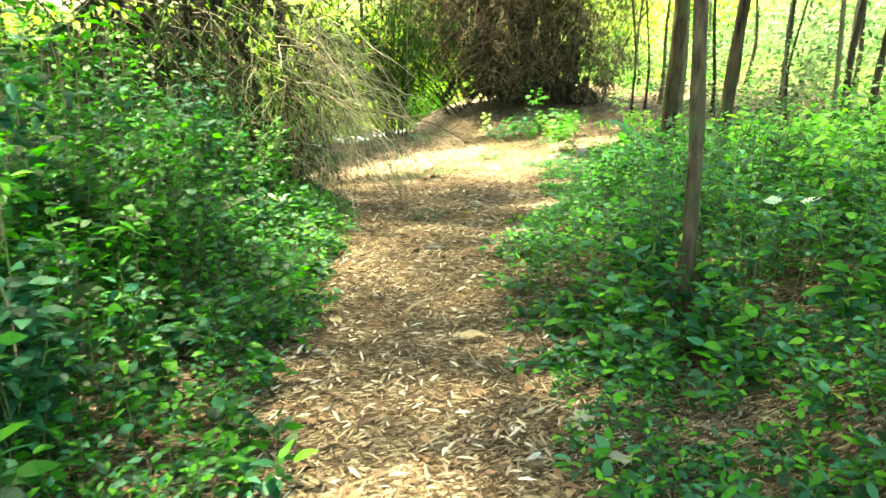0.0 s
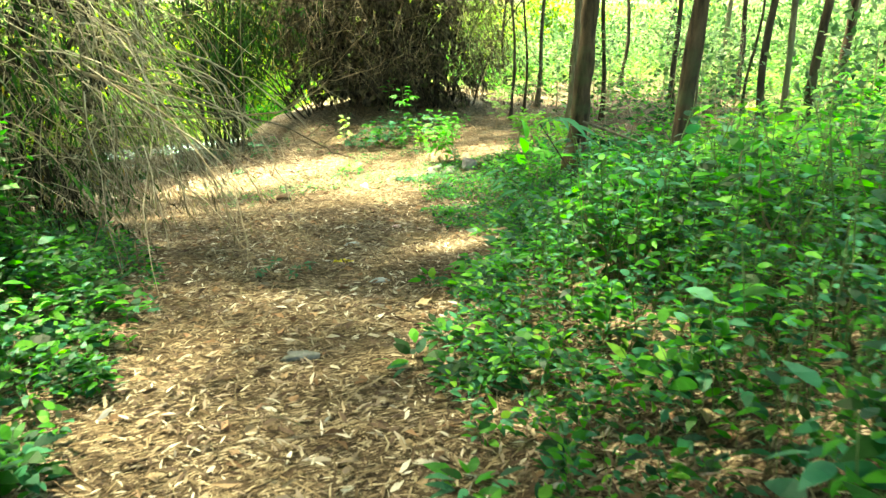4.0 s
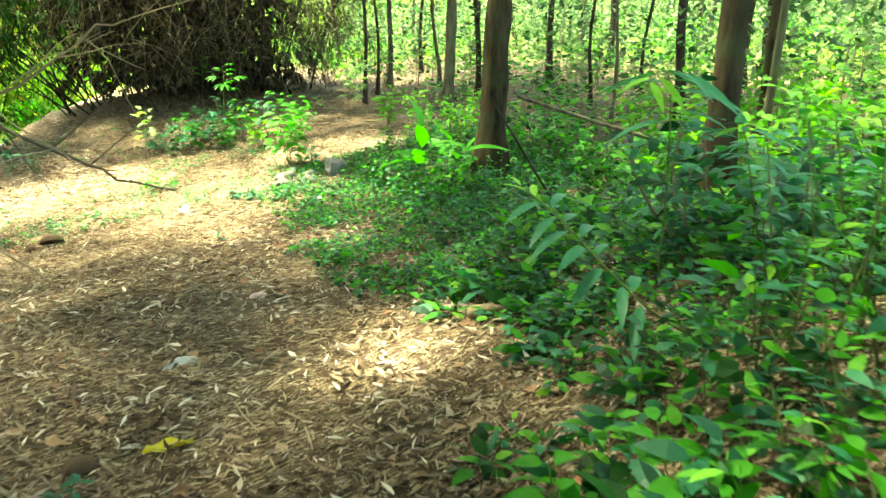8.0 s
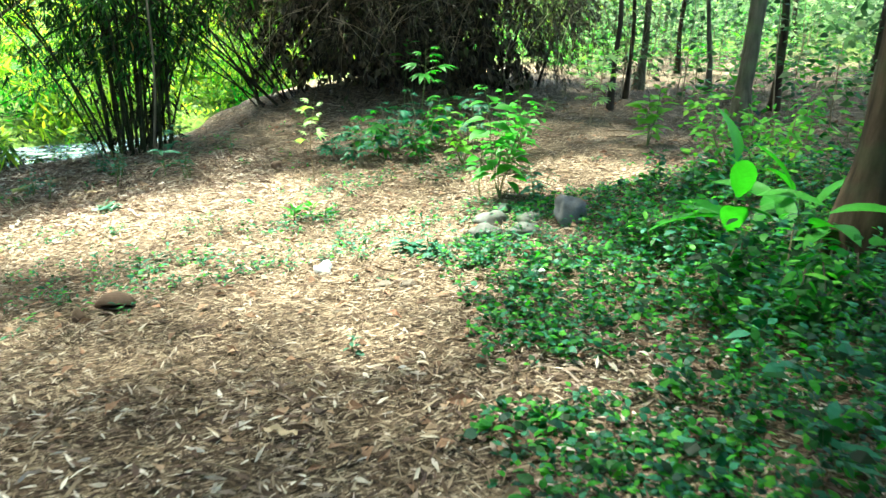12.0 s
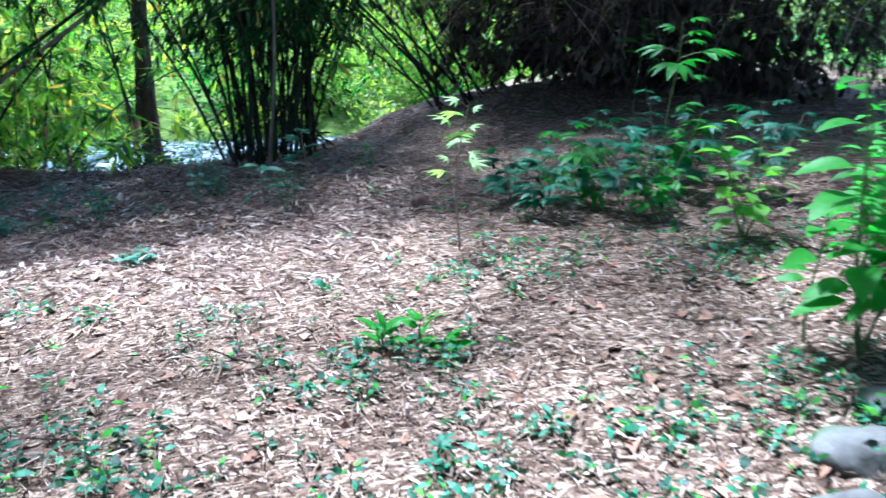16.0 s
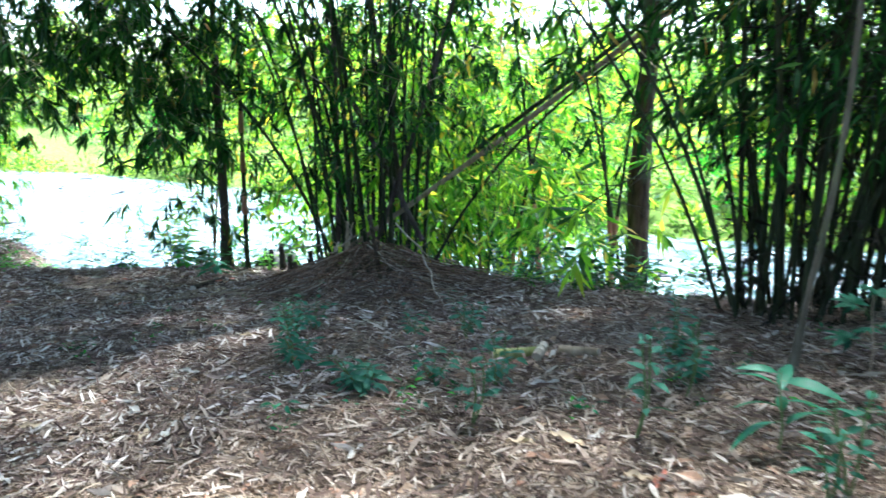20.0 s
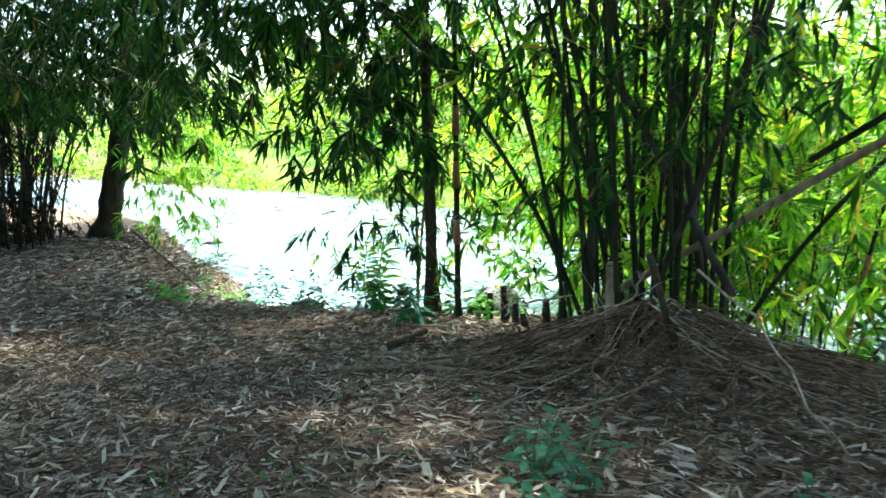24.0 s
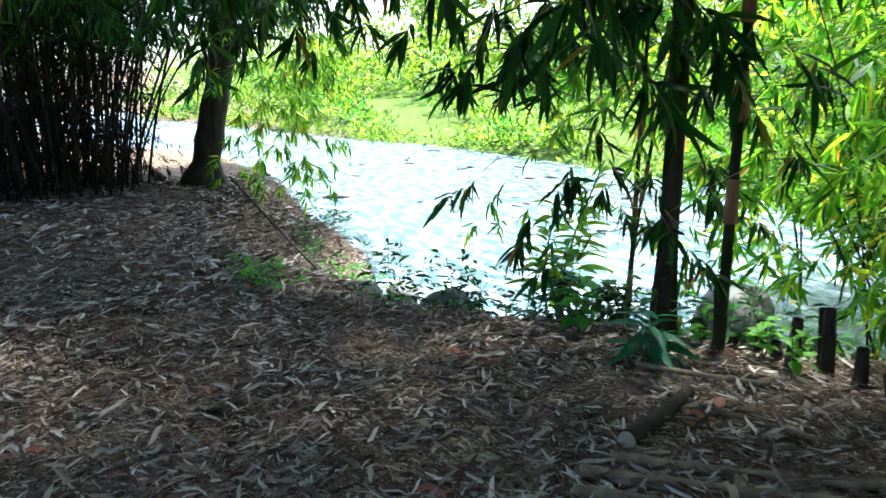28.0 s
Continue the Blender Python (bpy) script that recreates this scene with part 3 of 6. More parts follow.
# ---- undergrowth ----
def herbs(batch, x, y, height, per, leaf, wide, mats, stem_mat, shape=OVATE, spread=0.5, sides=3):
    """Herbs: thin stems with leaves set round them."""
    N = len(x)
    if not N:
        return
    o = stand(x, y, -0.01)
    h = np.broadcast_to(height, (N,))
    lean = rng.normal(0, 0.22, (N, 3)) * h[:, None]
    lean[:, 2] = h
    top = o + lean
    mid = o + lean * 0.5 + rng.normal(0, 0.04, (N, 3)) * h[:, None]
    tubes(batch, np.stack([o, mid, top], 1), np.outer(np.clip(h * 0.007, 0.0018, 0.008), [1, 0.8, 0.5]), sides, stem_mat)
    i = np.repeat(np.arange(N), per)
    M = len(i)
    s = rng.beta(2.2, 1.1, M)[:, None]
    p = o[i] + (mid - o)[i] * np.minimum(2 * s, 1) + (top - mid)[i] * np.maximum(2 * s - 1, 0)
    w = around(M, -0.25, 0.55)
    L = np.broadcast_to(leaf, (N,))[i] * rand(0.6, 1.25, M) * np.where(lattice(x, y, 5) > 0.82, 1.45, 1.0)[i]
    p = p + w * (L * rand(0.1, 1.0, M) * spread * 2)[:, None]
    for j, m in enumerate(mats):
        q = (np.arange(M) * 7919 % len(mats)) == j
        blades(batch, shape, p[q], w[q], L[q], (L * wide)[q] * rand(0.8, 1.2, q.sum()), m, 0.35)


# beside the path, right hand: bushy herbs
right = Batch()
x, y = scatter(5200, 0.5, 6.0, 0.6, 11.8, lambda x, y: (x > right_edge(y) + 0.16 * rng.normal(size=len(x))) & (rough(x, y, 0.7, 21) + 0.3 * rough(x, y, 0.25, 22) > 0.30 + 0.16 * ramp(5.5, 3.0, y)) & ((np.hypot((x - 1.75) / 0.55, (y - 8.55) / 0.7) > 1) | (rng.random(len(x)) > 0.5)))
edge = np.clip((x - right_edge(y)) / 1.0, 0.0, 1)
h = (0.12 + 0.62 * edge * ramp(2.2, 6.5, y + 0.3 * x)) * rand(0.6, 1.3, len(x))
h = h * (1 - 0.6 * ramp(8.2, 9.8, y)) * np.where(x > 4, 0.9, 1)
near = x < 3.2
h = h * (0.4 + 1.2 * rough(x, y, 0.5, 81))
herbs(right, x[near], y[near], h[near], 17, 0.066 * (0.65 + 0.9 * rough(x[near], y[near], 0.5, 71)), 0.46, [0, 1, 0, 1, 1, 0, 0, 2, 0, 1], 3, OVAL)
herbs(right, x[~near], y[~near], h[~near], 15, 0.09, 0.55, [0, 2, 0, 1], 3, SLIP)
thing("undergrowth", right.mesh("undergrowth", [HERB, HERB_BLUE, FRESH, STEM]), "dense green leafy undergrowth beside the path", "undergrowth", kind="stuff")

creep = Batch()
x, y = scatter(5000, 2.0, 6.5, 10.2, 17.6, lambda x, y: (x > right_edge(y) + 0.1 * rng.normal(size=len(x))) & (rough(x, y, 0.7, 31) > 0.24))
h = rand(0.04, 0.18, len(x)) * (0.6 + 0.8 * ramp(0.3, 1.8, x - right_edge(y)))
herbs(creep, x, y, h * (0.5 + 1.1 * rough(x, y, 0.4, 83)), 9, 0.05, 0.62, [0, 0, 1], 2)
x, y = scatter(700, 3.2, 7.5, 12.0, 17.2, lambda x, y: (x > right_edge(y) + 0.7) & (rough(x, y, 1.0, 33) > 0.45))
herbs(creep, x, y, rand(0.2, 0.5, len(x)), 16, 0.07, 0.5, [0, 1], 2)
for cx, cy, r, m in ((0.9, 18.2, 0.5, 46), (2.3, 18.7, 0.4, 44), (3.2, 18.7, 0.5, 46), (-0.8, 18.6, 0.45, 36), (1.7, 17.6, 0.45, 70), (0.4, 17.0, 0.5, 70), (1.0, 16.85, 0.4, 40), (1.95, 16.6, 0.5, 60), (2.65, 17.0, 0.5, 60), (3.4, 17.3, 0.6, 90), (3.3, 16.1, 0.6, 120), (3.9, 16.4, 0.6, 120), (2.8, 15.9, 0.5, 80), (4.3, 16.9, 0.6, 90), (1.2, 16.4, 0.5, 60), (0.3, 16.5, 0.5, 50), (-0.6, 17.4, 0.4, 30), (2.4, 18.9, 0.5, 30), (3.6, 19.0, 0.6, 40)):
    x, y = rng.normal(cx, r * 0.6, m), rng.normal(cy, r * 0.4, m)
    herbs(creep, x[::2], y[::2], rand(0.04, 0.13, len(x[::2])), 9, 0.042, 0.45, [0, 1, 1], 2)
thing("ground_creeper", creep.mesh("ground_creeper", [HERB, HERB_BLUE, STEM]), "low green creeper spreading over damp leaf litter", "creeper", kind="stuff")

left = Batch()
x, y = scatter(3400, -3.9, -0.5, 0.6, 12.6, lambda x, y: (x < left_edge(y) + 0.12 * rng.normal(size=len(x))) & (rough(x, y, 0.8, 41) > 0.14))
edge = np.clip((left_edge(y) - x) / 1.6, 0, 1)
h = (0.16 + 0.75 * edge) * rand(0.7, 1.25, len(x)) * np.where(y < 3, 1.1, 1) * (1 - 0.45 * ramp(9.5, 11.0, y))
h = h * (0.4 + 1.15 * rough(x, y, 0.55, 82))
near = x > -2.1
for k, shape in ((near, OVAL), (~near, SLIP)):
    herbs(left, x[k], y[k], h[k], 19, 0.074 * (0.6 + 0.9 * rough(x[k], y[k], 0.5, 72)) * (1.0 if shape is OVAL else 1.25), 0.5, [1, 0, 0], 2, shape)
thing("undergrowth", left.mesh("undergrowth", [HERB, HERB_BLUE, STEM]), "dense dark green herbs and vines in the shade", "undergrowth", kind="stuff")

sparse = Batch()
x, y = scatter(620, -7, 5, 15.5, 24.2, lambda x, y: on_land(x, y) & (rough(x, y, 1.3, 51) > 0.56) & (np.hypot(x - 0.6, y - 18.1) > 0.5))
herbs(sparse, x, y, rand(0.04, 0.16, len(x)), 9, 0.055, 0.4, [0, 1], 2)
thing("seedlings", sparse.mesh("seedlings", [HERB, HERB_BLUE, STEM]), "scattered small green seedlings among dry leaves", "seedlings", kind="stuff")

floor = Batch()
x, y = scatter(3600, 5, 26, 2, 42, lambda x, y: (x > 5.5 + 0.5 * rng.normal(size=len(x)) + 2.2 * ramp(16, 20, y)) & on_land(x, y) & (rough(x, y, 2.2, 61) > 0.3))
herbs(floor, x, y, rand(0.25, 1.0, len(x)) * (0.6 + 0.5 * ramp(7, 13, x)), 14, 0.15, 0.5, [0, 1, 0], 2, SLIP)
thing("woodland_undergrowth", floor.mesh("woodland_undergrowth", [HERB, FRESH, STEM]), "patchy green plants between slim woodland trunks", "undergrowth", kind="stuff")


# ---- trees ----
# openings thinned in the leaf cover to let sun onto the ground: plan x, y, half widths, turn, lowest height thinned,
# share of leaves gone, softness of the rim
GAPS = [(0.3, 19.0, 2.2, 1.05, -0.12, -9.0, 1.0, 0.6), (0.7, 18.9, 3.1, 1.7, -0.16, -9.0, 0.6, 0.8), (4.4, 17.9, 1.2, 0.7, -0.3, -9.0, 0.85, 0.8), (2.05, 10.4, 0.4, 0.25, 0.0, -9.0, 1.0, 1.3),
        (3.2, 6.8, 1.8, 2.4, 0.2, -9.0, 0.45, 0.8), (2.3, 10.0, 0.9, 1.1, 0.0, -9.0, 0.4, 0.9), (0.1, 7.2, 1.5, 2.4, 0.0, 2.5, 0.4, 0.8), (-1.8, 6.4, 1.2, 2.8, 0.0, 2.5, 0.35, 0.8), (6.6, 9.6, 2.4, 3.6, 0.0, -9.0, 0.52, 0.8)]


def shaded(p):
    """True for leaves that do not stand between the sun and a light gap of the clearing."""
    s = np.array(SUN)
    g = p - s * ((p[:, 2] + 2.3 * U) / s[2])[:, None]
    ok = np.ones(len(p), bool)
    for cx, cy, rx, ry, turn, low, gone, soft in GAPS:
        dx, dy = g[:, 0] / U - cx, g[:, 1] / U - cy
        u = (dx * math.cos(turn) + dy * math.sin(turn)) / rx
        v = (-dx * math.sin(turn) + dy * math.cos(turn)) / ry
        ok &= ((u * u + v * v) > 1 + soft * (rng.random(len(p)) - 0.5)) | (p[:, 2] < low) | (rng.random(len(p)) > gone)
    return ok


def crown_leaves(batch, centre, radii, clusters, per, size, mat=0, low=-1.0):
    """A crown of leaf clusters with gaps between them."""
    w = unit(rng.normal(size=(clusters, 3)))
    w[:, 2] = np.maximum(w[:, 2], low)
    c = np.array(centre) + w * np.array(radii) * (rng.random(clusters) ** 0.4)[:, None]
    p = np.repeat(c, per, 0) + rng.normal(0, 0.16, (clusters * per, 3)) * np.mean(radii)
    p = p[shaded(p)]
    n = len(p)
    blades(batch, SLIP, p, around(n, -0.7, 0.4), size * rand(0.7, 1.3, n), size * rand(0.4, 0.65, n), mat, 0.5)


def tree(x, y, radius, height, lean, bark, label, crown=None, bends=0.06, group="", leaf=0.30, clusters=46, per=26):
    o = at(x, y, -0.05)
    root = base_of("tree", o, label, "tree", group)
    K = 15
    s = np.linspace(0, 1, K)
    line = np.stack([lean[0] * height * s + bends * np.sin(s * 9 + x) * np.minimum(s * 6, 1), lean[1] * height * s + bends * np.cos(s * 7 + y) * np.minimum(s * 6, 1), height * s], -1)
    r = radius * (1 - 0.55 * s) * (1 + 0.75 * np.exp(-s * height / 0.22))
    b = Batch()
    fine = np.linspace(0, 1, 70)
    L = np.stack([np.interp(fine, s, line[:, i]) for i in range(3)], -1)
    R = np.interp(fine, s, r) * (1 + 0.07 * np.sin(fine * 61 + x) * np.sin(fine * 23))
    tubes(b, L[None], R[None], 12, 0)
    v = b.v[0]
    v += (rough(v[:, 0] * 9 + x * 3, v[:, 2] * 2.2 + v[:, 1] * 9, 1.0, 13)[:, None] - 0.5) * 0.28 * radius * unit(v * np.array([1, 1, 0]) - np.array([0, 0, 0]))
    bole = part("trunk", b, bark, root, smooth=True)
    for j in range(3):
        q = L[44 + 8 * j]
        w = around(1, 0.5, 1.0)[0]
        bl = Batch()
        ss = np.linspace(0, 1, 6)[:, None]
        tubes(bl, (q + w * ss * height * 0.28 + np.array([0, 0, 0.4]) * ss * ss)[None], (radius * 0.4 * (1 - 0.75 * ss[:, 0]))[None], 7, 0)
        part("limb", bl, bark, bole, smooth=True)
    if crown:
        c = Batch()
        crown_leaves(c, np.array(o) + L[-1] + np.array([0, 0, -0.6]), crown, clusters, per, leaf)
        c.v = [local(q, root) for q in c.v]
        part("crown", c, CROWN_LEAF, root, "green leafy crown with gaps", kind="stuff")
    return root


tree(1.60, 4.23, 0.052, 9.0, (0.02, 0.02), SLIMBARK, "slim grey-brown tree with a slightly crooked trunk among herbs", (3.4, 3.4, 1.6), 0.05, clusters=70)
tree(5.13, 15.04, 0.175, 11.0, (0.03, 0.02), BARK, "brown-barked woodland tree standing in green undergrowth", (4.2, 4.2, 2.0), 0.05, clusters=90)
tree(4.75, 11.4, 0.12, 10.5, (0.05, 0.0), BARK, "dark brown straight woodland tree above leafy undergrowth", (4.2, 4.2, 2.0), 0.05, clusters=90)
tree(6.71, 18.99, 0.10, 10.0, (0.03, 0.01), PALEBARK, "slim grey woodland tree behind a thicker trunk", (3.5, 3.5, 1.8), 0.06, clusters=60)
tree(-0.14, 22.2, 0.02, 6.0, (0.07, 0.0), PALEBARK, "very slender pale sapling trunk on the river bank", None, 0.05)
tree(-4.6, 29.1, 0.225, 11.0, (0.012, 0.0), BARK, "tall straight brown tree on the lower river bank", (3.2, 3.2, 1.6), 0.04, clusters=40)
tree(-9.43, 24.71, 0.085, 9.0, (0.01, 0.0), DARKBARK, "dark straight tree trunk at the edge of the river", None, 0.03)
tree(-17.8, 22.45, 0.25, 8.0, (0.16, 0.16), DARKBARK, "thick dark leaning tree at the water's edge", (3.0, 3.0, 1.5), 0.06, clusters=40)

# slim trunks of the wood beyond
trunks = [(8.9, 14.5, 0.10), (7.4, 13.2, 0.055), (9.8, 16.8, 0.09), (8.2, 20.5, 0.06), (7.9, 24.0, 0.07), (10.6, 21.5, 0.08), (12.5, 18.0, 0.11), (11.2, 14.0, 0.07), (13.5, 23.0, 0.09), (10.0, 26.5, 0.06),
          (14.5, 15.5, 0.1), (9.3, 9.8, 0.11), (7.2, 8.2, 0.08), (11.8, 10.8, 0.09), (6.3, 21.6, 0.04), (7.0, 22.6, 0.035), (8.8, 23.2, 0.05), (12.2, 27.5, 0.08), (15.5, 20.0, 0.08), (15.0, 26.0, 0.1), (10.9, 18.9, 0.04),
          (9.1, 18.2, 0.035), (8.0, 16.4, 0.03), (13.0, 12.5, 0.06), (16.5, 17.5, 0.07), (17.5, 23.5, 0.09), (18.5, 13.5, 0.1), (16.0, 10.0, 0.09), (12.0, 31.0, 0.08), (16.0, 31.0, 0.08), (9.0, 30.0, 0.06), (20.0, 19.0, 0.1), (20.5, 27.0, 0.1)]
for i, (x, y, r) in enumerate(trunks):
    tree(x, y, r, 7 + 3 * lattice(x, y, 1), (0.10 * (lattice(x, y, 2) - 0.35), 0.06 * (lattice(x, y, 3) - 0.5)), (BARK, PALEBARK, DARKBARK)[i % 3], "slim woodland trunk rising from sunlit undergrowth",
         (2.0, 2.0, 1.3) if x < 16 else None, 0.1, "woodland trunks", 0.28, 22, 18)


# ---- bamboo ----
def sprays(batch, p, way, twig, leaves, leaf, wide, leaf_mat, twig_mat, droop=0.5, hang=0.5, thick=0.003, shape=LANCE, joints=3, tip=0.0):
    """Leafy twigs from the points p along way, arching over."""
    N = len(p)
    if not N:
        return
    T = np.broadcast_to(twig, (N,))[:, None]
    s = np.linspace(0, 1, joints)
    line = p[:, None] + (way * T)[:, None] * s[None, :, None]
    line = line + np.array([0, 0, -1.0]) * (droop * T * s * s)[..., None]
    line[:, 1:] += rng.normal(0, 0.03, (N, joints - 1, 3)) * T[:, None]
    tubes(batch, line, np.repeat((thick * (1 - 0.7 * s))[None], N, 0) * (0.6 + T), 3, twig_mat)
    i = np.repeat(np.arange(N), leaves)
    M = len(i)
    u = (1 - rand(0.0, 0.75, M) * (1 - tip)) * (joints - 1)
    k = np.minimum(u.astype(int), joints - 2)
    q = line[i, k] + (line[i, k + 1] - line[i, k]) * (u - k)[:, None]
    d = unit(line[i, k + 1] - line[i, k])
    w = unit(d * 0.7 + rng.normal(0, 0.55 + 0.2 * tip, (M, 3)) + np.array([0, 0, -hang]))
    L = leaf * rand(0.6, 1.2, M)
    ok = shaded(q)
    blades(batch, shape, q[ok], w[ok], L[ok], (L * wide)[ok], leaf_mat, 0.5)


def culm_line(o, out, height, arch, seed):
    z = [0.0]
    while z[-1] < 4.2:
        z += [z[-1] + 0.29 + 0.02 * ((seed * 7 + len(z)) % 5), z[-1] + 0.30 + 0.02 * ((seed * 7 + len(z)) % 5), z[-1] + 0.31 + 0.02 * ((seed * 7 + len(z)) % 5)]
    z = np.array(z[:40] + list(np.linspace(5.0, height, 6)))
    s = z / height
    line = np.array(o) + np.outer(arch * (0.35 * s + 0.65 * s ** 2.2), np.array([out[0], out[1], 0])) + np.outer(z - 0.35 * arch * s ** 3, [0, 0, 1])
    bump = np.ones(len(z))
    bump[2:40:3] = 1.2
    return line, bump, s


def bamboo(x, y, count, base, height, arch, radius, label, foliage, leaf_mat, low=1.3, leaf=0.17, per=9, bark=None, group="bamboo clumps", high=0.75, twig=0.8, name="bamboo_clump", shape=LANCE, dead=0, hang=0.6):
    """A clump: every culm is a part; the foliage is one."""
    o = at(x, y)
    root = base_of(name, o, label, "bamboo", group)
    P, W = [], []
    for j in range(count):
        a = j * 2.39996 + x
        rr = base * math.sqrt((j + 0.5) / count)
        out = np.array([math.cos(a), math.sin(a)]) + rng.normal(0, 0.75, 2)
        q = np.array([math.cos(a) * rr, math.sin(a) * rr, 0.0])
        q[2] = float(land(o.x + q[0], o.y + q[1])) - o.z - 0.04
        hh = height * rng.uniform(0.75, 1.1)
        line, bump, s = culm_line(q, out, hh, arch * rng.uniform(0.1, 1.15) * (0.4 + rr / base), j)
        b = Batch()
        tubes(b, line[None], (radius * rng.uniform(0.7, 1.15) * bump * (1 - 0.7 * s))[None], 6, 0)
        part("culm", b, bark or CULM, root, smooth=True)
        m = max(2, foliage // count)
        t = rand(low / hh, high, m)
        pts = np.stack([np.interp(t, s, line[:, i]) for i in range(3)], -1) + np.array(o)
        P.append(pts)
        w = around(m, -0.2, 0.5)
        w[:, :2] += 0.35 * out / np.linalg.norm(out)
        W.append(unit(w))
    f = Batch()
    sprays(f, np.concatenate(P), np.concatenate(W), rand(0.5, 1.3, sum(map(len, P))) * twig, per, leaf, 0.15 if shape is LANCE else 0.17, 0, 1, hang=hang, shape=shape, tip=0.5 if shape is LANCE else 0.8)
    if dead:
        # Dead sprays fill the clump; their near-black leaves stand for its inner shade.
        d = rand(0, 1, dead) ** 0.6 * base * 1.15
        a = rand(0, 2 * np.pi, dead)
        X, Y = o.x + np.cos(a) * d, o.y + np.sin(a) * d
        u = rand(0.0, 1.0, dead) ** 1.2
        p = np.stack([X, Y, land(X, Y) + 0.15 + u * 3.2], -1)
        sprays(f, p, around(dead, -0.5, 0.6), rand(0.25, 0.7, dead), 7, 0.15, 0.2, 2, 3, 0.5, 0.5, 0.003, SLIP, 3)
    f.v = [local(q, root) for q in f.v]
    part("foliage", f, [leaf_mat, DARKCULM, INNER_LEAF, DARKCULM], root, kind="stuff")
    return root


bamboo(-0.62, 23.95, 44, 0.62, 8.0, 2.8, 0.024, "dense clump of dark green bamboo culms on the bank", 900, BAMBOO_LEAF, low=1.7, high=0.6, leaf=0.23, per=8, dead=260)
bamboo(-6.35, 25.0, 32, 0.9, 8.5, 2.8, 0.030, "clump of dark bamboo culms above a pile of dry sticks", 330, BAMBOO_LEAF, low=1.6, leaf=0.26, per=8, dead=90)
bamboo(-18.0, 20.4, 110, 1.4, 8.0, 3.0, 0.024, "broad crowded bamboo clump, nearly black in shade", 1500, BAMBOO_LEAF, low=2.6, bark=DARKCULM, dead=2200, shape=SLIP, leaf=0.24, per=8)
# Added clump that blocks the bright sky behind the one before it.
bamboo(-21.0, 19.2, 60, 1.6, 7.5, 3.0, 0.024, "dark bamboo clump added behind another to close bright gaps", 600, BAMBOO_LEAF, low=1.6, bark=DARKCULM, dead=500, leaf=0.24, shape=SLIP)
# Sunlight on these clumps is also put into their brighter leaf colour.
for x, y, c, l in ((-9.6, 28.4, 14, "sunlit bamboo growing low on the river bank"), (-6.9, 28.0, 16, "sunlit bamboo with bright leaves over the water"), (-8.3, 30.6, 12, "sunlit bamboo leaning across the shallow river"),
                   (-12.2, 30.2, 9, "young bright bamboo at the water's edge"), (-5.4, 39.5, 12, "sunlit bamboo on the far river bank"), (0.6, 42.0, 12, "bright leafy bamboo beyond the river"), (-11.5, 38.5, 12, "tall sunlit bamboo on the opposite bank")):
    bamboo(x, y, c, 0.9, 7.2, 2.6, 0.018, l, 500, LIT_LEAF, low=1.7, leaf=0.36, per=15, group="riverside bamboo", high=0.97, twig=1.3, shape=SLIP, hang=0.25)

# single culms between the clumps
for x, y, lean, tilt, r in ((-8.85, 24.7, 0.1, 0.0, 0.042), (-4.9, 27.0, -0.5, 0.2, 0.035), (-3.75, 26.6, 0.35, 0.3, 0.03), (-3.55, 26.7, -0.5, 0.1, 0.03), (-3.2, 26.5, -0.9, 0.2, 0.028), (-5.9, 27.3, 0.8, 0.1, 0.03), (-10.4, 25.0, 0.7, 0.2, 0.02), (-10.1, 24.9, 0.15, 0.1, 0.022)):
    o = at(x, y)
    root = base_of("bamboo_culm", o, "single thin bamboo culm with peeling reddish sheaths", "bamboo", "single culms")
    line, bump, s = culm_line((0, 0, -0.04), (1, tilt), 7.5, lean * 2.2, 3)
    b = Batch()
    tubes(b, line[None], (r * bump * (1 - 0.6 * s))[None], 8, 0)
    stalk = part("culm", b, CULM, root, smooth=True)
    for k in (8, 14, 20):
        sh = Batch()
        seg = line[k:k + 3]
        tubes(sh, np.stack([np.linspace(seg[0], seg[2], 5)]), np.array([[r * 1.25, r * 1.2, r * 1.12, r * 1.05, r * 0.95]]), 8, 0)
        part("sheath", sh, SHEATH, stalk, "papery reddish-brown sheath", smooth=True)


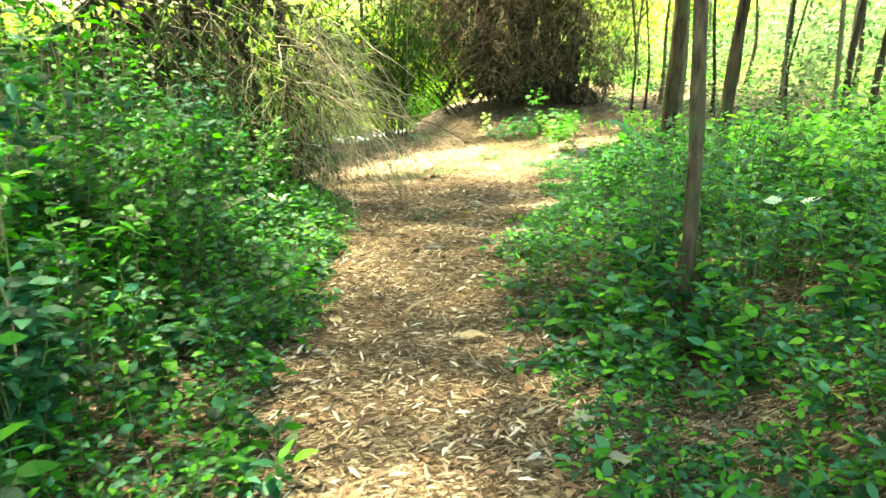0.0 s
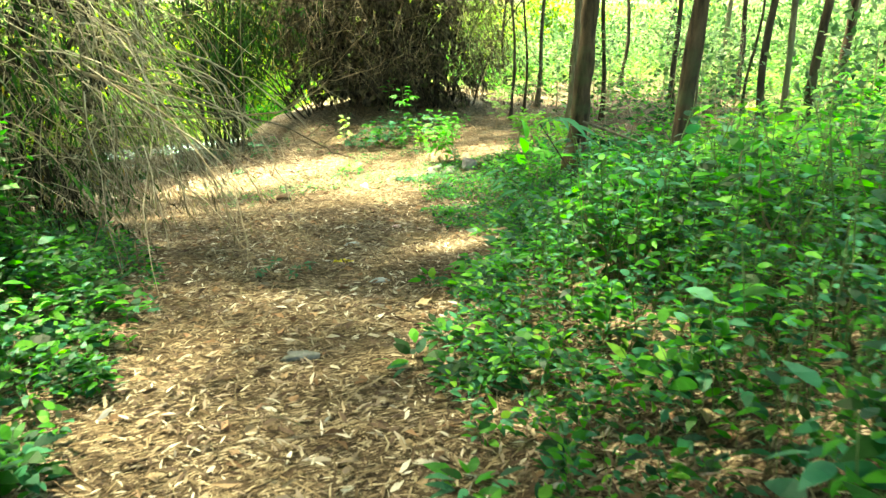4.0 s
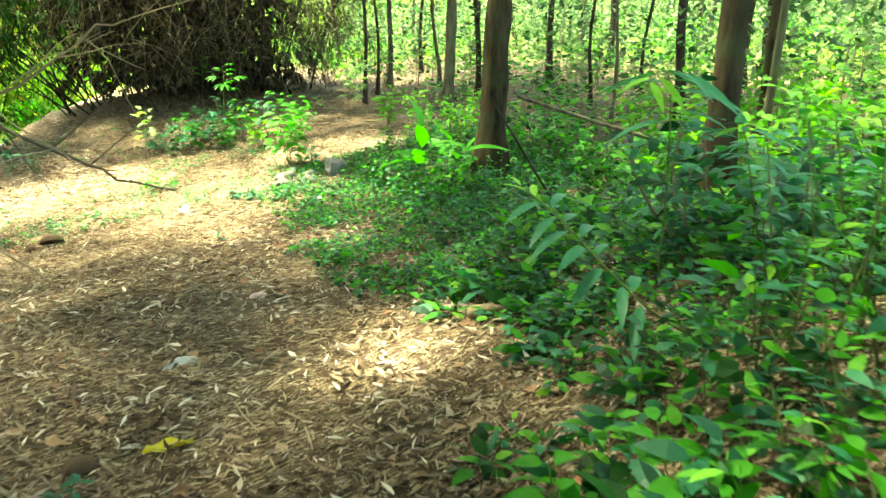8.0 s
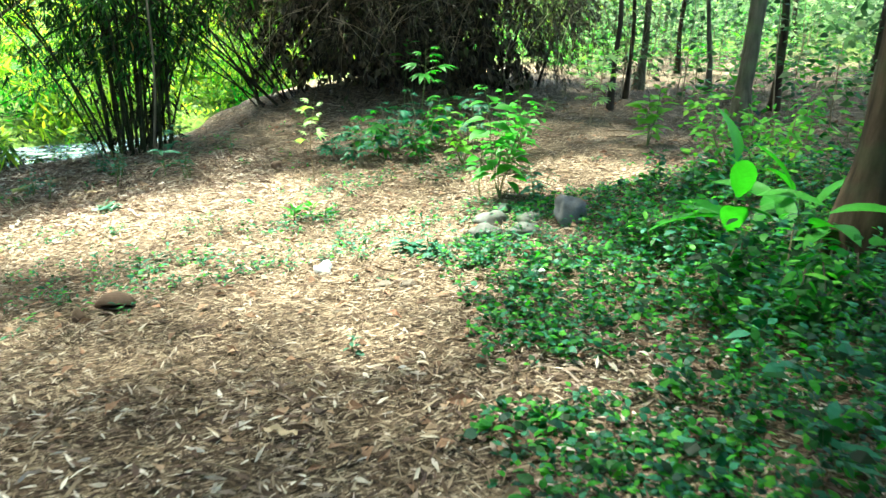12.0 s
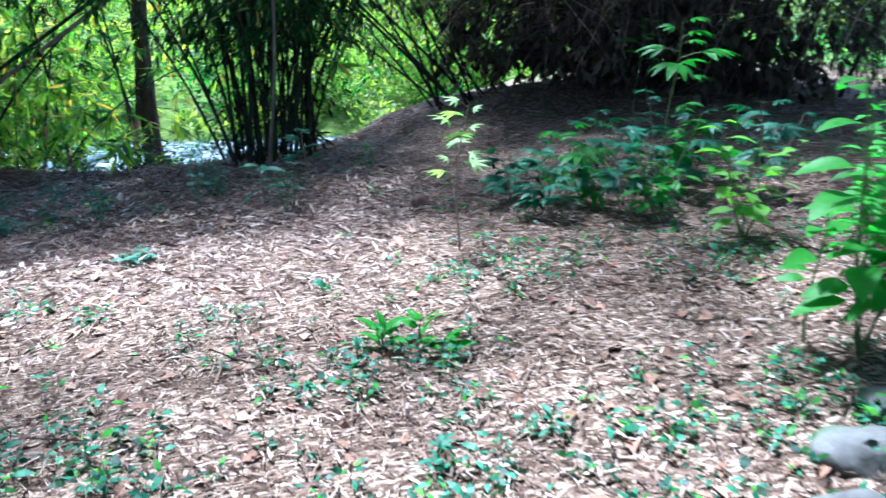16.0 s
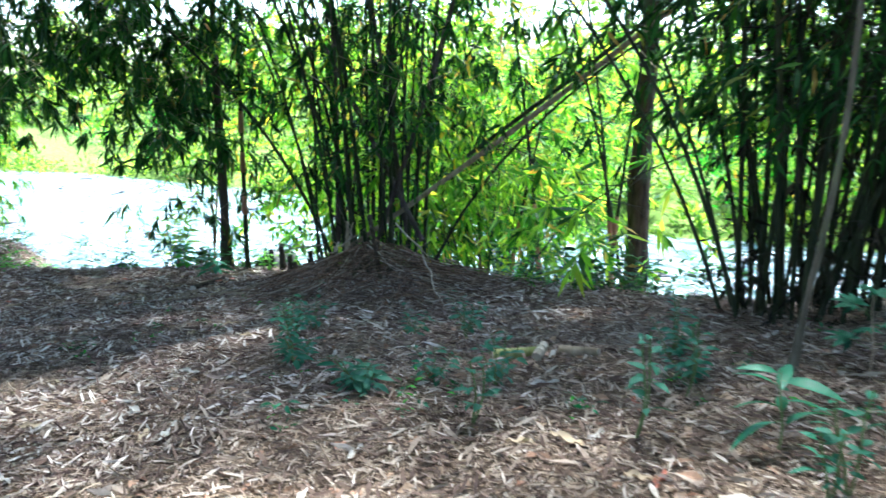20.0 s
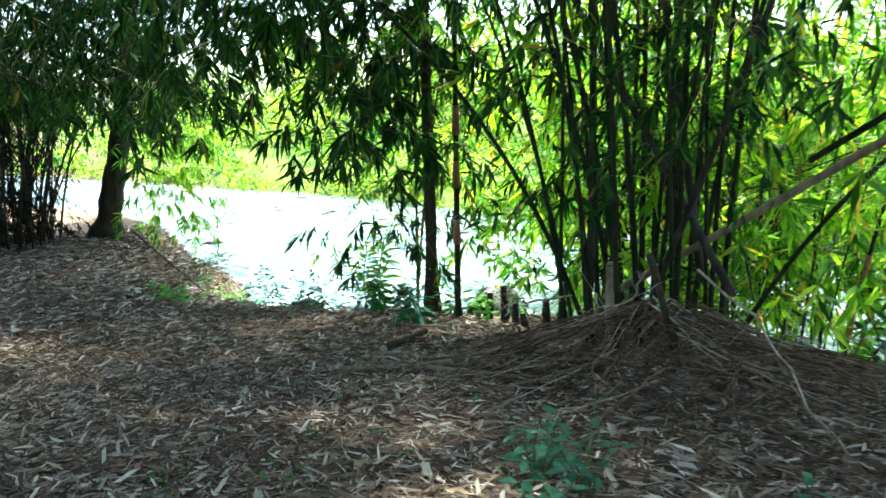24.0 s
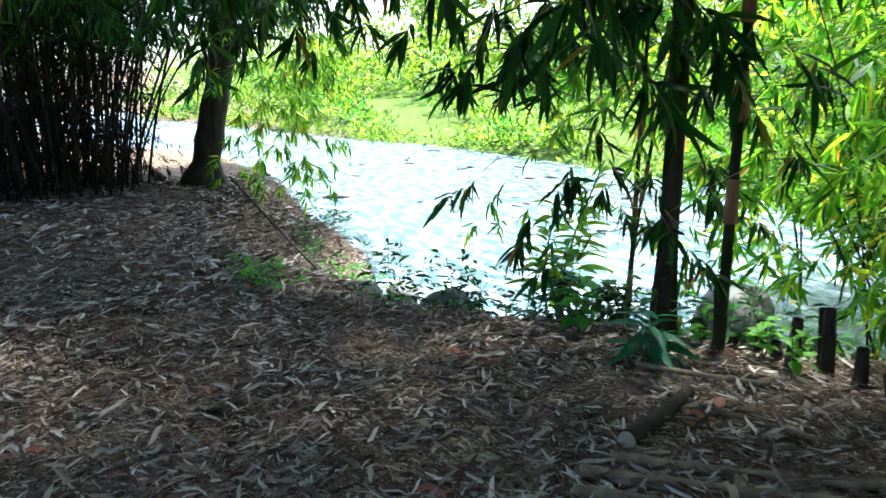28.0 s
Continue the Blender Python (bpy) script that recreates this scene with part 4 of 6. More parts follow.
# the big dry thicket
def thicket(x, y, radii, label, strands, per, culms, floor_gap, leaf_mat, reach, name="bamboo_thicket", out_bias=0.6, leaf=0.13, lean=0.0, twigs=None, turn=0.0):
    o = at(x, y)
    ct, st = math.cos(turn), math.sin(turn)

    def spun(u, v, w):
        return np.stack([u * ct - v * st, u * st + v * ct, w], -1)

    root = base_of(name, o, label, "bamboo thicket")
    for j in range(culms):
        a = j * 2.39996
        rr = math.sqrt((j + 0.5) / culms)
        q = spun(math.cos(a) * rr * radii[0] * 0.6, math.sin(a) * rr * radii[1] * 0.55, 0.0)
        q[2] = float(land(o.x + q[0], o.y + q[1])) - o.z - 0.05
        line, bump, s = culm_line(q, (math.cos(a + turn) + rng.normal(0, 0.3), math.sin(a + turn) + rng.normal(0, 0.3)), radii[2] * 1.5, radii[0] * 1.1 * rr, j)
        b = Batch()
        tubes(b, line[None], (rng.uniform(0.014, 0.03) * bump * (1 - 0.7 * s))[None], 6, 0)
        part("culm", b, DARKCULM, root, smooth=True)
    for j in range(14 if lean else 0):
        q = np.array([-3.4 + rng.uniform(0, 1.2), 0.1 - rng.uniform(0, 0.8), 0.0])
        q[2] = float(land(o.x + q[0], o.y + q[1])) - o.z - 0.05
        tilt = rng.uniform(0.15, 0.95)
        s = np.linspace(0, 1, 16)
        bump = np.where(np.arange(16) % 3 == 2, 1.2, 1.0)
        line = q + np.stack([-np.sin(tilt) * s - 0.12 * s * s, rng.normal(0, 0.25) * s, np.cos(tilt) * s - 0.06 * s * s], -1) * 6.0
        b = Batch()
        tubes(b, line[None], (rng.uniform(0.014, 0.026) * bump * (1 - 0.7 * s))[None], 6, 0)
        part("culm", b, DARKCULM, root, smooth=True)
    f = Batch()
    a = rand(0, 2 * np.pi, strands)
    u = rng.random(strands) ** 1.15
    flare = (0.80 + 0.36 * u) * rand(0.75, 1.0, strands) * (0.8 + 0.5 * rough(a * 2, u * 3, 0.45, 17))
    p = np.array(o) + spun(np.cos(a) * radii[0] * flare, np.sin(a) * radii[1] * flare, floor_gap * (0.4 + 1.8 * rough(a * 2.2, u * 0, 0.6, 19)) + u * radii[2])
    p[:, 0] -= lean * u ** 0.6
    way = unit(np.stack([np.cos(a + turn), np.sin(a + turn), rand(-0.9, 0.3, strands)], -1) * out_bias + rng.normal(0, 0.7, (strands, 3)))
    sprays(f, p, way, rand(0.35, reach, strands), per, leaf, 0.16, 0, 1, 0.5, 0.6, 0.0032, SLIP, 3 if radii[2] > 4 else 4)
    # Big filler leaves added inside to shut out light and blacken the hollow.
    k = strands // 3
    a, u = rand(0, 2 * np.pi, k), rng.random(k)
    flare = (0.72 + 0.28 * u) * rand(0.15, 0.8, k)
    p = np.array(o) + spun(np.cos(a) * radii[0] * flare, np.sin(a) * radii[1] * flare, 0.15 + u * (radii[2] + floor_gap))
    p[:, 0] -= lean * u ** 0.6
    sprays(f, p, around(k, -0.6, 0.3), rand(0.5, 1.1, k), per + 5, leaf * 2.0, 0.34, 0, 1, 0.6, 0.5, 0.003, SLIP, 3)
    if lean:
        # Lighter twigs on the front set it off from the darkened inside.
        k = 640
        a, u = rand(np.pi * 0.95, np.pi * 2.05, k), rng.random(k)
        p = np.array(o) + spun(np.cos(a) * radii[0] * (0.92 + 0.38 * u), np.sin(a) * radii[1] * (0.96 + 0.40 * u), floor_gap + 0.2 + u * radii[2])
        p[:, 0] -= lean * u ** 0.6
        sprays(f, p, around(k, -0.9, 0.4), rand(0.5, 1.5, k), 4, leaf, 0.14, 0, 2, 0.6, 0.7, 0.0045, SLIP, 4)
    f.v = [local(q, root) for q in f.v]
    part("twig_tangle", f, [leaf_mat, twigs or TWIG, TWIG], root, "tangled grey-brown hanging twigs", kind="stuff")
    return root


# Leaf and twig colours here carry the shade of the thicket.
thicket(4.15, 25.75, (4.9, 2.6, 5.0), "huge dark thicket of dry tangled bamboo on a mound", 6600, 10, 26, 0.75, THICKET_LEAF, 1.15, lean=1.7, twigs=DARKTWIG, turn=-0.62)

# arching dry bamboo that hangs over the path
# Its inner leaves and twigs are near black to stand for deep shade.
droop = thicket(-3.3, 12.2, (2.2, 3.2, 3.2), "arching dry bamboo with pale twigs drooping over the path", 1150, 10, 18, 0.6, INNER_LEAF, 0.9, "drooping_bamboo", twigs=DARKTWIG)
h = Batch()
N = 420
p = stand(rand(-1.9, -0.75, N), rand(9.4, 14.2, N), 0) + np.stack([np.zeros(N), np.zeros(N), rand(0.9, 3.2, N)], -1)
way = unit(np.stack([rand(-0.3, 1.0, N), rand(-0.9, 0.6, N), rand(-0.7, 0.5, N)], -1) + rng.normal(0, 0.3, (N, 3)))
sprays(h, p, way, rand(0.5, 1.5, N), 7, 0.13, 0.12, 0, 1, 0.7, 0.9, 0.0042, SLIP, 5)
N = 620
p = stand(rand(-3.6, -1.4, N), rand(8.6, 14.6, N), 0) + np.stack([np.zeros(N), np.zeros(N), rand(0.5, 3.0, N)], -1)
sprays(h, p, around(N, -0.5, 0.3), rand(0.4, 0.9, N), 9, 0.15, 0.15, 2, 1, 0.7, 0.8, 0.003)
h.v = [local(q, droop) for q in h.v]
part("twig_curtain", h, [DRY_FOLIAGE, PALETWIG, BAMBOO_LEAF], droop, "bleached bare hanging twigs", kind="stuff")


def bough(points, r0, r1, mat, label, name="dead_branch", category="branch", sides=6, forks=5):
    """A branch along plan points (x, y, z), with side twigs."""
    P = np.array(points) * U
    t = np.linspace(0, 1, len(P))
    s = np.linspace(0, 1, 14)
    L = np.stack([np.interp(s, t, P[:, i]) for i in range(3)], -1)
    L[1:-1] += rng.normal(0, 0.012, (12, 3))
    root = base_of(name, Vector(L[0]), label, category)
    b = Batch()
    tubes(b, (L - L[0])[None], np.linspace(r0, r1, 14)[None], sides, 0, True)
    stem = part("stem", b, mat, root, smooth=True)
    for j in range(forks):
        q = L[4 + 2 * (j % 5)] - L[0]
        w = unit(unit(L[-1] - L[0]) + rng.normal(0, 0.5, 3))
        f = Batch()
        u = np.linspace(0, 1, 5)[:, None]
        tubes(f, (q + w * u * rng.uniform(0.25, 0.6) + rng.normal(0, 0.012, (5, 3)) * u)[None], np.linspace(r1, r1 * 0.4, 5)[None], 4, 0)
        part("twig", f, mat, stem)
    return root


bough([(-1.6, 12.0, 0.4), (-0.4, 10.6, 0.0), (0.05, 9.8, -0.5), (0.30, 9.55, -1.15)], 0.014, 0.004, TWIG, "bleached drooping bamboo branch reaching down to litter")
bough([(-1.8, 11.2, 0.5), (-0.6, 9.9, 0.1), (-0.2, 9.4, -0.4), (-0.09, 9.3, -0.95)], 0.013, 0.004, TWIG, "pale drooping bamboo branch above the path")
bough([(-1.0, 11.6, -0.05), (0.35, 11.33, -0.27), (0.62, 11.24, -0.44), (0.79, 11.14, -0.52), (1.02, 11.02, -0.59)], 0.012, 0.004, DARKTWIG, "thin dark branch reaching low over the path", forks=3)
bough([(0.3, 12.26, -0.3), (0.66, 12.1, -0.09), (0.85, 12.02, 0.03), (1.04, 12.25, -0.42)], 0.006, 0.003, TWIG, "thin bent dead twig above the path", forks=2)
bough([(-1.8, 12.9, -0.3), (-0.4, 12.5, -0.36), (0.4, 12.24, -0.27), (0.66, 12.1, -0.09), (0.84, 12.02, 0.03), (1.02, 11.93, 0.1)], 0.014, 0.005, TWIG, "dead grey branch curving up over the path")
bough([(-2.0, 13.5, 0.3), (-0.8, 12.4, -0.2), (0.1, 11.6, -0.7), (0.5, 11.2, -1.0)], 0.012, 0.004, TWIG, "thin dead branch hanging beside the path")
for pts in ([(-2.0, 11.6, 0.9), (-0.13, 10.29, 0.35), (0.07, 10.11, 0.24), (0.31, 9.9, 0.07), (0.45, 9.68, -0.04)], [(-1.6, 10.8, 0.6), (-0.22, 9.31, -0.15), (-0.11, 9.14, -0.37), (-0.06, 8.93, -0.57), (-0.03, 8.73, -0.68)],
            [(-1.7, 11.4, 0.7), (0.04, 9.88, -0.04), (0.22, 9.66, -0.33), (0.3, 9.4, -0.61), (0.33, 9.16, -0.76)], [(-1.9, 11.3, 0.8), (-0.15, 10.09, 0.27), (-0.05, 9.96, 0.11), (0.02, 9.81, -0.07), (0.06, 9.65, -0.23)],
            [(-1.9, 11.0, 0.5), (-0.24, 9.96, 0.08), (0.05, 9.85, 0.01), (0.26, 9.7, -0.17), (0.29, 9.52, -0.35)]):
    bough(pts, 0.009, 0.0025, PALETWIG, "thin bleached bamboo twig drooping beside the path", forks=9)
# unseen leaf clusters added overhead to shade the ground, and leaves that hang before the river
roof = Batch()
WOOD_SHADE = ((-3, 6, 7.0, 4.5, 130), (-3, 0, 7.5, 5, 130), (-3, -6, 8, 5, 110), (3, -5, 8.5, 5, 110), (-2, 12, 7, 4.5, 140), (2, 10, 8, 4.5, 130), (1.5, 15, 7.5, 4.5, 140), (4, 2, 8, 4.5, 120), (-17, 15, 6.5, 5, 100), (9, 10, 8, 4.5, 110), (8, 4, 8.5, 4.5, 90), (-8, 13, 6.5, 5, 140), (-8, 6, 7, 5, 120), (1.5, 4, 8.5, 4.5, 60), (2, -1, 8.5, 4.5, 50), (0.5, 8, 8, 4, 50), (3.5, 7, 8.3, 4, 50), (-1, 4.5, 6.4, 3.6, 8), (-2.6, 2.5, 6.4, 3.6, 10), (0.8, 1.5, 6.8, 3.6, 34), (1.0, 4.3, 6.4, 2.0, 14), (-5.6, 7.4, 5.8, 3.0, 90), (-0.8, 8.5, 6.4, 3.4, 24), (0.3, 12.5, 6.6, 3.4, 20))
BANK_SHADE = ((-4, 17, 6.5, 4.5, 140), (4.5, 21, 6.5, 4.5, 150), (-2, 22, 6.5, 4, 140), (-8, 20, 6, 4.5, 160), (-8, 25, 5.6, 4, 150), (-13, 21, 6, 4.5, 165), (-4.5, 25.5, 6.0, 3.5, 130), (4, 27, 6, 4, 150), (-18, 21, 5.5, 4.5, 150), (-13.5, 25, 5.5, 3.6, 120), (-11, 17, 6.5, 5, 125), (8, 17, 8, 4.5, 120), (-20, 25, 5.5, 3.5, 100), (9, 24, 7, 4, 90), (-6, 21.5, 6.2, 4, 50))
for cx, cy, cz, r, n in WOOD_SHADE + BANK_SHADE:
    crown_leaves(roof, np.array([cx * U, cy * U, cz - 0.10 * cy]), (r, r, 1.0), n, 19, 0.39)
thing("shade_canopy", roof.mesh("shade_canopy", [CROWN_LEAF]), "unseen leaf clusters added overhead to shade path and bank", "foliage", kind="stuff")

hang = Batch()


def bay(x, y, z):
    """The open view over the bay of the river, where no leaves hang low."""
    return (y > 19.6 - 0.29 * x) & (y < 18.9 - 0.465 * x) & (z < -1.25 - 0.1 * np.clip(-10 - x, 0, 8)) & (x < -7.5)


def curtain(n, x0, x1, y0, y1, z0, z1, leaf, mat, per=10):
    x, y, z = rand(x0, x1, n), rand(y0, y1, n), rand(z0, z1, n)
    k = ~bay(x, y, z - 0.75)
    p = np.stack([x[k], y[k], z[k]], -1) * U
    n = len(p)
    sprays(hang, p, around(n, -0.3, 0.2), rand(0.4, 0.9, n), per, leaf, 0.14, mat, 2, 0.7, 0.55, tip=0.75)


# Material 0 has shade in its colour, material 1 has sunlight.
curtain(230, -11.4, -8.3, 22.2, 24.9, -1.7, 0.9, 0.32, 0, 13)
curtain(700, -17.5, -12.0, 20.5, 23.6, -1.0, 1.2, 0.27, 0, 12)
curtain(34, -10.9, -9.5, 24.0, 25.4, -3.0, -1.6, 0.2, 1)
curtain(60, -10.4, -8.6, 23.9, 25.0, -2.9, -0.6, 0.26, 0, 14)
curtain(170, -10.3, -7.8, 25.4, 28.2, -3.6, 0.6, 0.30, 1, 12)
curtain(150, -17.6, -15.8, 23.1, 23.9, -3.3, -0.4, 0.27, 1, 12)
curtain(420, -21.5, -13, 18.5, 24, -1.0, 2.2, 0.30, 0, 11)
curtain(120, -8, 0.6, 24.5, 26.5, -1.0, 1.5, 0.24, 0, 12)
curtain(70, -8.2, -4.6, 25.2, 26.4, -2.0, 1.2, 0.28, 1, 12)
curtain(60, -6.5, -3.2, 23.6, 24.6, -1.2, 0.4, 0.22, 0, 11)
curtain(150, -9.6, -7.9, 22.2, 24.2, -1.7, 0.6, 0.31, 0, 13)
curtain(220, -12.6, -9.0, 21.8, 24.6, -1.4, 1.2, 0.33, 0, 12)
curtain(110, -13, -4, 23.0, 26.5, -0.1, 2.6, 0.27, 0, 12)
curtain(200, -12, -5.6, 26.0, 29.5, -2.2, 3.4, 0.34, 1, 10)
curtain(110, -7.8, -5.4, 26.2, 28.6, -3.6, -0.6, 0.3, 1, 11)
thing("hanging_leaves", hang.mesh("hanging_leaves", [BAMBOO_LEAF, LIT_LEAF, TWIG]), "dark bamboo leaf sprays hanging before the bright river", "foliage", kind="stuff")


# ---- far side ----
def bush(batch, x, y, r, h, leaves, size, mat=0, dz=0.0):
    o = stand([x], [y], dz)[0]
    w = unit(rng.normal(size=(leaves, 3)))
    w[:, 2] = np.abs(w[:, 2])
    p = o + w * np.array([r, r, h]) * (rng.random(leaves) ** 0.35)[:, None] * (0.75 + 0.5 * rough(w[:, 0] * 3 + x, w[:, 1] * 3 + w[:, 2] * 2 + y, 1.0, 3))[:, None]
    blades(batch, SLIP, p, unit(w + rng.normal(0, 0.6, (leaves, 3))), size * rand(0.6, 1.3, leaves), size * rand(0.3, 0.55, leaves), mat, 0.5)


far = Batch()
for i in range(230):
    x = rng.uniform(-80, 45)
    y = np.interp(x, SHORE_X, SHORE_Y) + 0.8 + 16 * rng.random() ** 1.6
    k = (y - np.interp(x, SHORE_X, SHORE_Y)) / 16
    bush(far, x, y, rng.uniform(0.8, 1.8), rng.uniform(0.5, 1.3) + 2.6 * k, 150, 0.30, int(i % 4 == 0))
for i in range(70):
    x = rng.uniform(-14, 14)
    y = np.interp(x, SHORE_X, SHORE_Y) + rng.uniform(0.5, 4.5)
    bush(far, x, y, rng.uniform(0.7, 1.5), rng.uniform(1.0, 3.0), 170, 0.26, int(i % 3 == 0))
for i in range(120):
    x = rng.uniform(-62, 10)
    bush(far, x, np.interp(x, SHORE_X, SHORE_Y) + rng.uniform(0.1, 1.0), rng.uniform(0.5, 1.1), rng.uniform(0.3, 0.9), 70, 0.26)
for i in range(90):
    x = rng.uniform(-85, 40)
    y = np.interp(x, SHORE_X, SHORE_Y) + rng.uniform(7, 20)
    bush(far, x, y, rng.uniform(2.0, 3.4), rng.uniform(4.5, 8.5), 330, 0.5)
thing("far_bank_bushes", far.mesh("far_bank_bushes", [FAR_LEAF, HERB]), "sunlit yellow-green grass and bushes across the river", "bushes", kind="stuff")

wood = Batch()
for i in range(360):
    x, y = rng.uniform(9, 50), rng.uniform(-15, 60)
    if x > 11 + 0.08 * abs(y - 18) and on_land(np.array([x]), np.array([y]))[0]:
        bush(wood, x, y, rng.uniform(0.8, 2.0), rng.uniform(0.6, 2.4) + 0.10 * (x - 11), 120, 0.26 if x < 20 else 0.36)
for i in range(170):
    x, y = rng.uniform(22, 52), rng.uniform(-15, 66)
    bush(wood, x, y, rng.uniform(1.8, 3.4), rng.uniform(3.5, 7), 200, 0.55)
for i in range(75):
    x, y = rng.uniform(11, 25), rng.uniform(8, 52)
    if on_land(np.array([x]), np.array([y]))[0]:
        bush(wood, x, y, rng.uniform(1.2, 2.4), rng.uniform(3.0, 6.0), 170, 0.3)
for i in range(46):
    x, y = rng.uniform(14, 32), rng.uniform(28, 62)
    if on_land(np.array([x]), np.array([y]))[0]:
        bush(wood, x, y, rng.uniform(2.0, 3.4), rng.uniform(6, 9.5), 260, 0.5)
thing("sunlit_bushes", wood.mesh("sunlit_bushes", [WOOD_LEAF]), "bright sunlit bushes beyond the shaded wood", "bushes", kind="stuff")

protos = []
for i in range(230):
    x, y = rng.uniform(7.0, 18), rng.uniform(6, 36)
    o = at(x, y, -0.02)
    if i >= 10:
        copy_thing(protos[i % 10], Matrix.Translation(o) @ Euler((0, 0, rng.uniform(0, 6))).to_matrix().to_4x4())
        continue
    root = base_of("woodland_sapling", o, "thin leafy sapling glowing green between trunks", "sapling", "woodland saplings")
    protos.append(root)
    tip = np.array([rng.normal(0, 0.15), rng.normal(0, 0.15), 0.8 + 0.2 * i])
    s = np.linspace(0, 1, 6)[:, None]
    b = Batch()
    tubes(b, (s * tip + rng.normal(0, 0.015, (6, 3)) * s)[None], (0.013 * (1 - 0.6 * s[:, 0]))[None], 5, 0)
    part("stem", b, TWIG, root)
    b = Batch()
    k = 60
    u = rng.beta(2.5, 1.0, k)[:, None]
    blades(b, OVATE, tip * u + rng.normal(0, 0.22, (k, 3)), around(k, -0.5, 0.3), rand(0.10, 0.2, k), rand(0.06, 0.11, k), 0, 0.4)
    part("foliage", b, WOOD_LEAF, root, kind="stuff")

for i, (x, y) in enumerate([(-62, 44), (-52, 43), (-46, 48), (-38, 45), (-30, 48), (-23, 46), (-16, 49), (-9, 48), (-3, 51), (4, 54), (12, 56), (22, 60), (-72, 38), (34, 30), (38, 42), (36, 16), (32, 4), (30, 52)]):
    o = at(x, y, -0.1)
    root = base_of("far_tree", o, "distant sunlit green tree beyond the river", "tree", "far trees")
    b = Batch()
    s = np.linspace(0, 1, 8)[:, None]
    tubes(b, (s * np.array([0.3, 0.2, 6.0]))[None], (0.28 * (1 - 0.6 * s[:, 0]))[None], 9, 0)
    part("trunk", b, BARK, root, smooth=True)
    c = Batch()
    for k in range(9):
        w = unit(rng.normal(size=(150, 3)))
        q = np.array([rng.normal(0, 1.6), rng.normal(0, 1.6), 4.5 + rng.normal(0, 1.8)])
        blades(c, SLIP, q + w * rand(0.6, 1.5, 150)[:, None], around(150, -0.6, 0.3), rand(0.4, 0.7, 150), rand(0.2, 0.35, 150), 0, 0.5)
    part("crown", c, FAR_LEAF, root, kind="stuff")


# ---- plants that can be told apart ----
def leaf_mesh(name, mat, length, width, fold=0.25, droop=0.35, petiole=0.3, lobes=1, spread=1.0):
    """One leaf on its stalk, or a fan of leaflets."""
    b = Batch()
    tubes(b, np.array([[(0, 0, 0), (0, petiole * length * 0.5, 0.02 * length), (0, petiole * length, 0)]]), np.full((1, 3), 0.0022), 4, 1)
    for j in range(lobes):
        a = 0 if lobes == 1 else (j - (lobes - 1) / 2) * spread
        ln = length * (1 - 0.35 * abs(a) / max(spread * lobes / 2, 1e-6)) if lobes > 1 else length
        rows = []
        for i in range(7):
            s = i / 6
            w = width * 0.5 * math.sin(math.pi * min(1, s ** 0.8 * 0.97 + 0.03)) ** 0.8
            for c in (-1, 0, 1):
                q = Vector((c * w, s * ln, abs(c) * w * fold - droop * ln * s * s))
                q.rotate(Euler((0, 0, a)))
                rows.append((q.x, q.y + petiole * length, q.z))
        f = [(i * 3 + c, i * 3 + c + 1, i * 3 + c + 4, i * 3 + c + 3) for i in range(6) for c in range(2)]
        b.add(np.array([rows]), f, 0)
    return b.mesh(name, [mat, STEM], True)


LEAVES = {
    "cassava": leaf_mesh("leaf", HERB_BLUE, 0.16, 0.042, 0.2, 0.3, 0.9, 7, 0.62),
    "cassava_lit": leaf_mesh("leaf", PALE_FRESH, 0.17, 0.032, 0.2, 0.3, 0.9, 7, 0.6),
    "frond": leaf_mesh("leaf", HERB, 0.22, 0.06, 0.2, 0.5, 0.7, 5, 0.5),
    "teal": leaf_mesh("leaf", TEAL, 0.15, 0.055, 0.2, 0.3, 0.25),
    "broad_mid": leaf_mesh("leaf", HERB, 0.15, 0.075, 0.2, 0.4, 0.3),
    "broad": leaf_mesh("leaf", HERB, 0.20, 0.11, 0.22, 0.4, 0.25),
    # broad_lit, herb_lit and lance_lit are brighter copies, with sunlight in the colour.
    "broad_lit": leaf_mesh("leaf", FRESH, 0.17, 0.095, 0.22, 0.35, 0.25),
    "lance": leaf_mesh("leaf", HERB_BLUE, 0.30, 0.085, 0.25, 0.45, 0.12),
    "herb": leaf_mesh("leaf", HERB_BLUE, 0.27, 0.06, 0.3, 0.38, 0.1),
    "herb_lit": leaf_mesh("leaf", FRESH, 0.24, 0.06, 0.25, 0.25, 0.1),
    "lance_lit": leaf_mesh("leaf", LIT_LEAF, 0.28, 0.07, 0.25, 0.5, 0.12),
    "blade": leaf_mesh("leaf", HERB, 0.62, 0.19, 0.35, 0.35, 0.35),
    "small": leaf_mesh("leaf", TEAL, 0.11, 0.05, 0.2, 0.35, 0.3),
    "pale": leaf_mesh("leaf", WHITELEAF, 0.22, 0.15, 0.15, 0.35, 0.8),
}


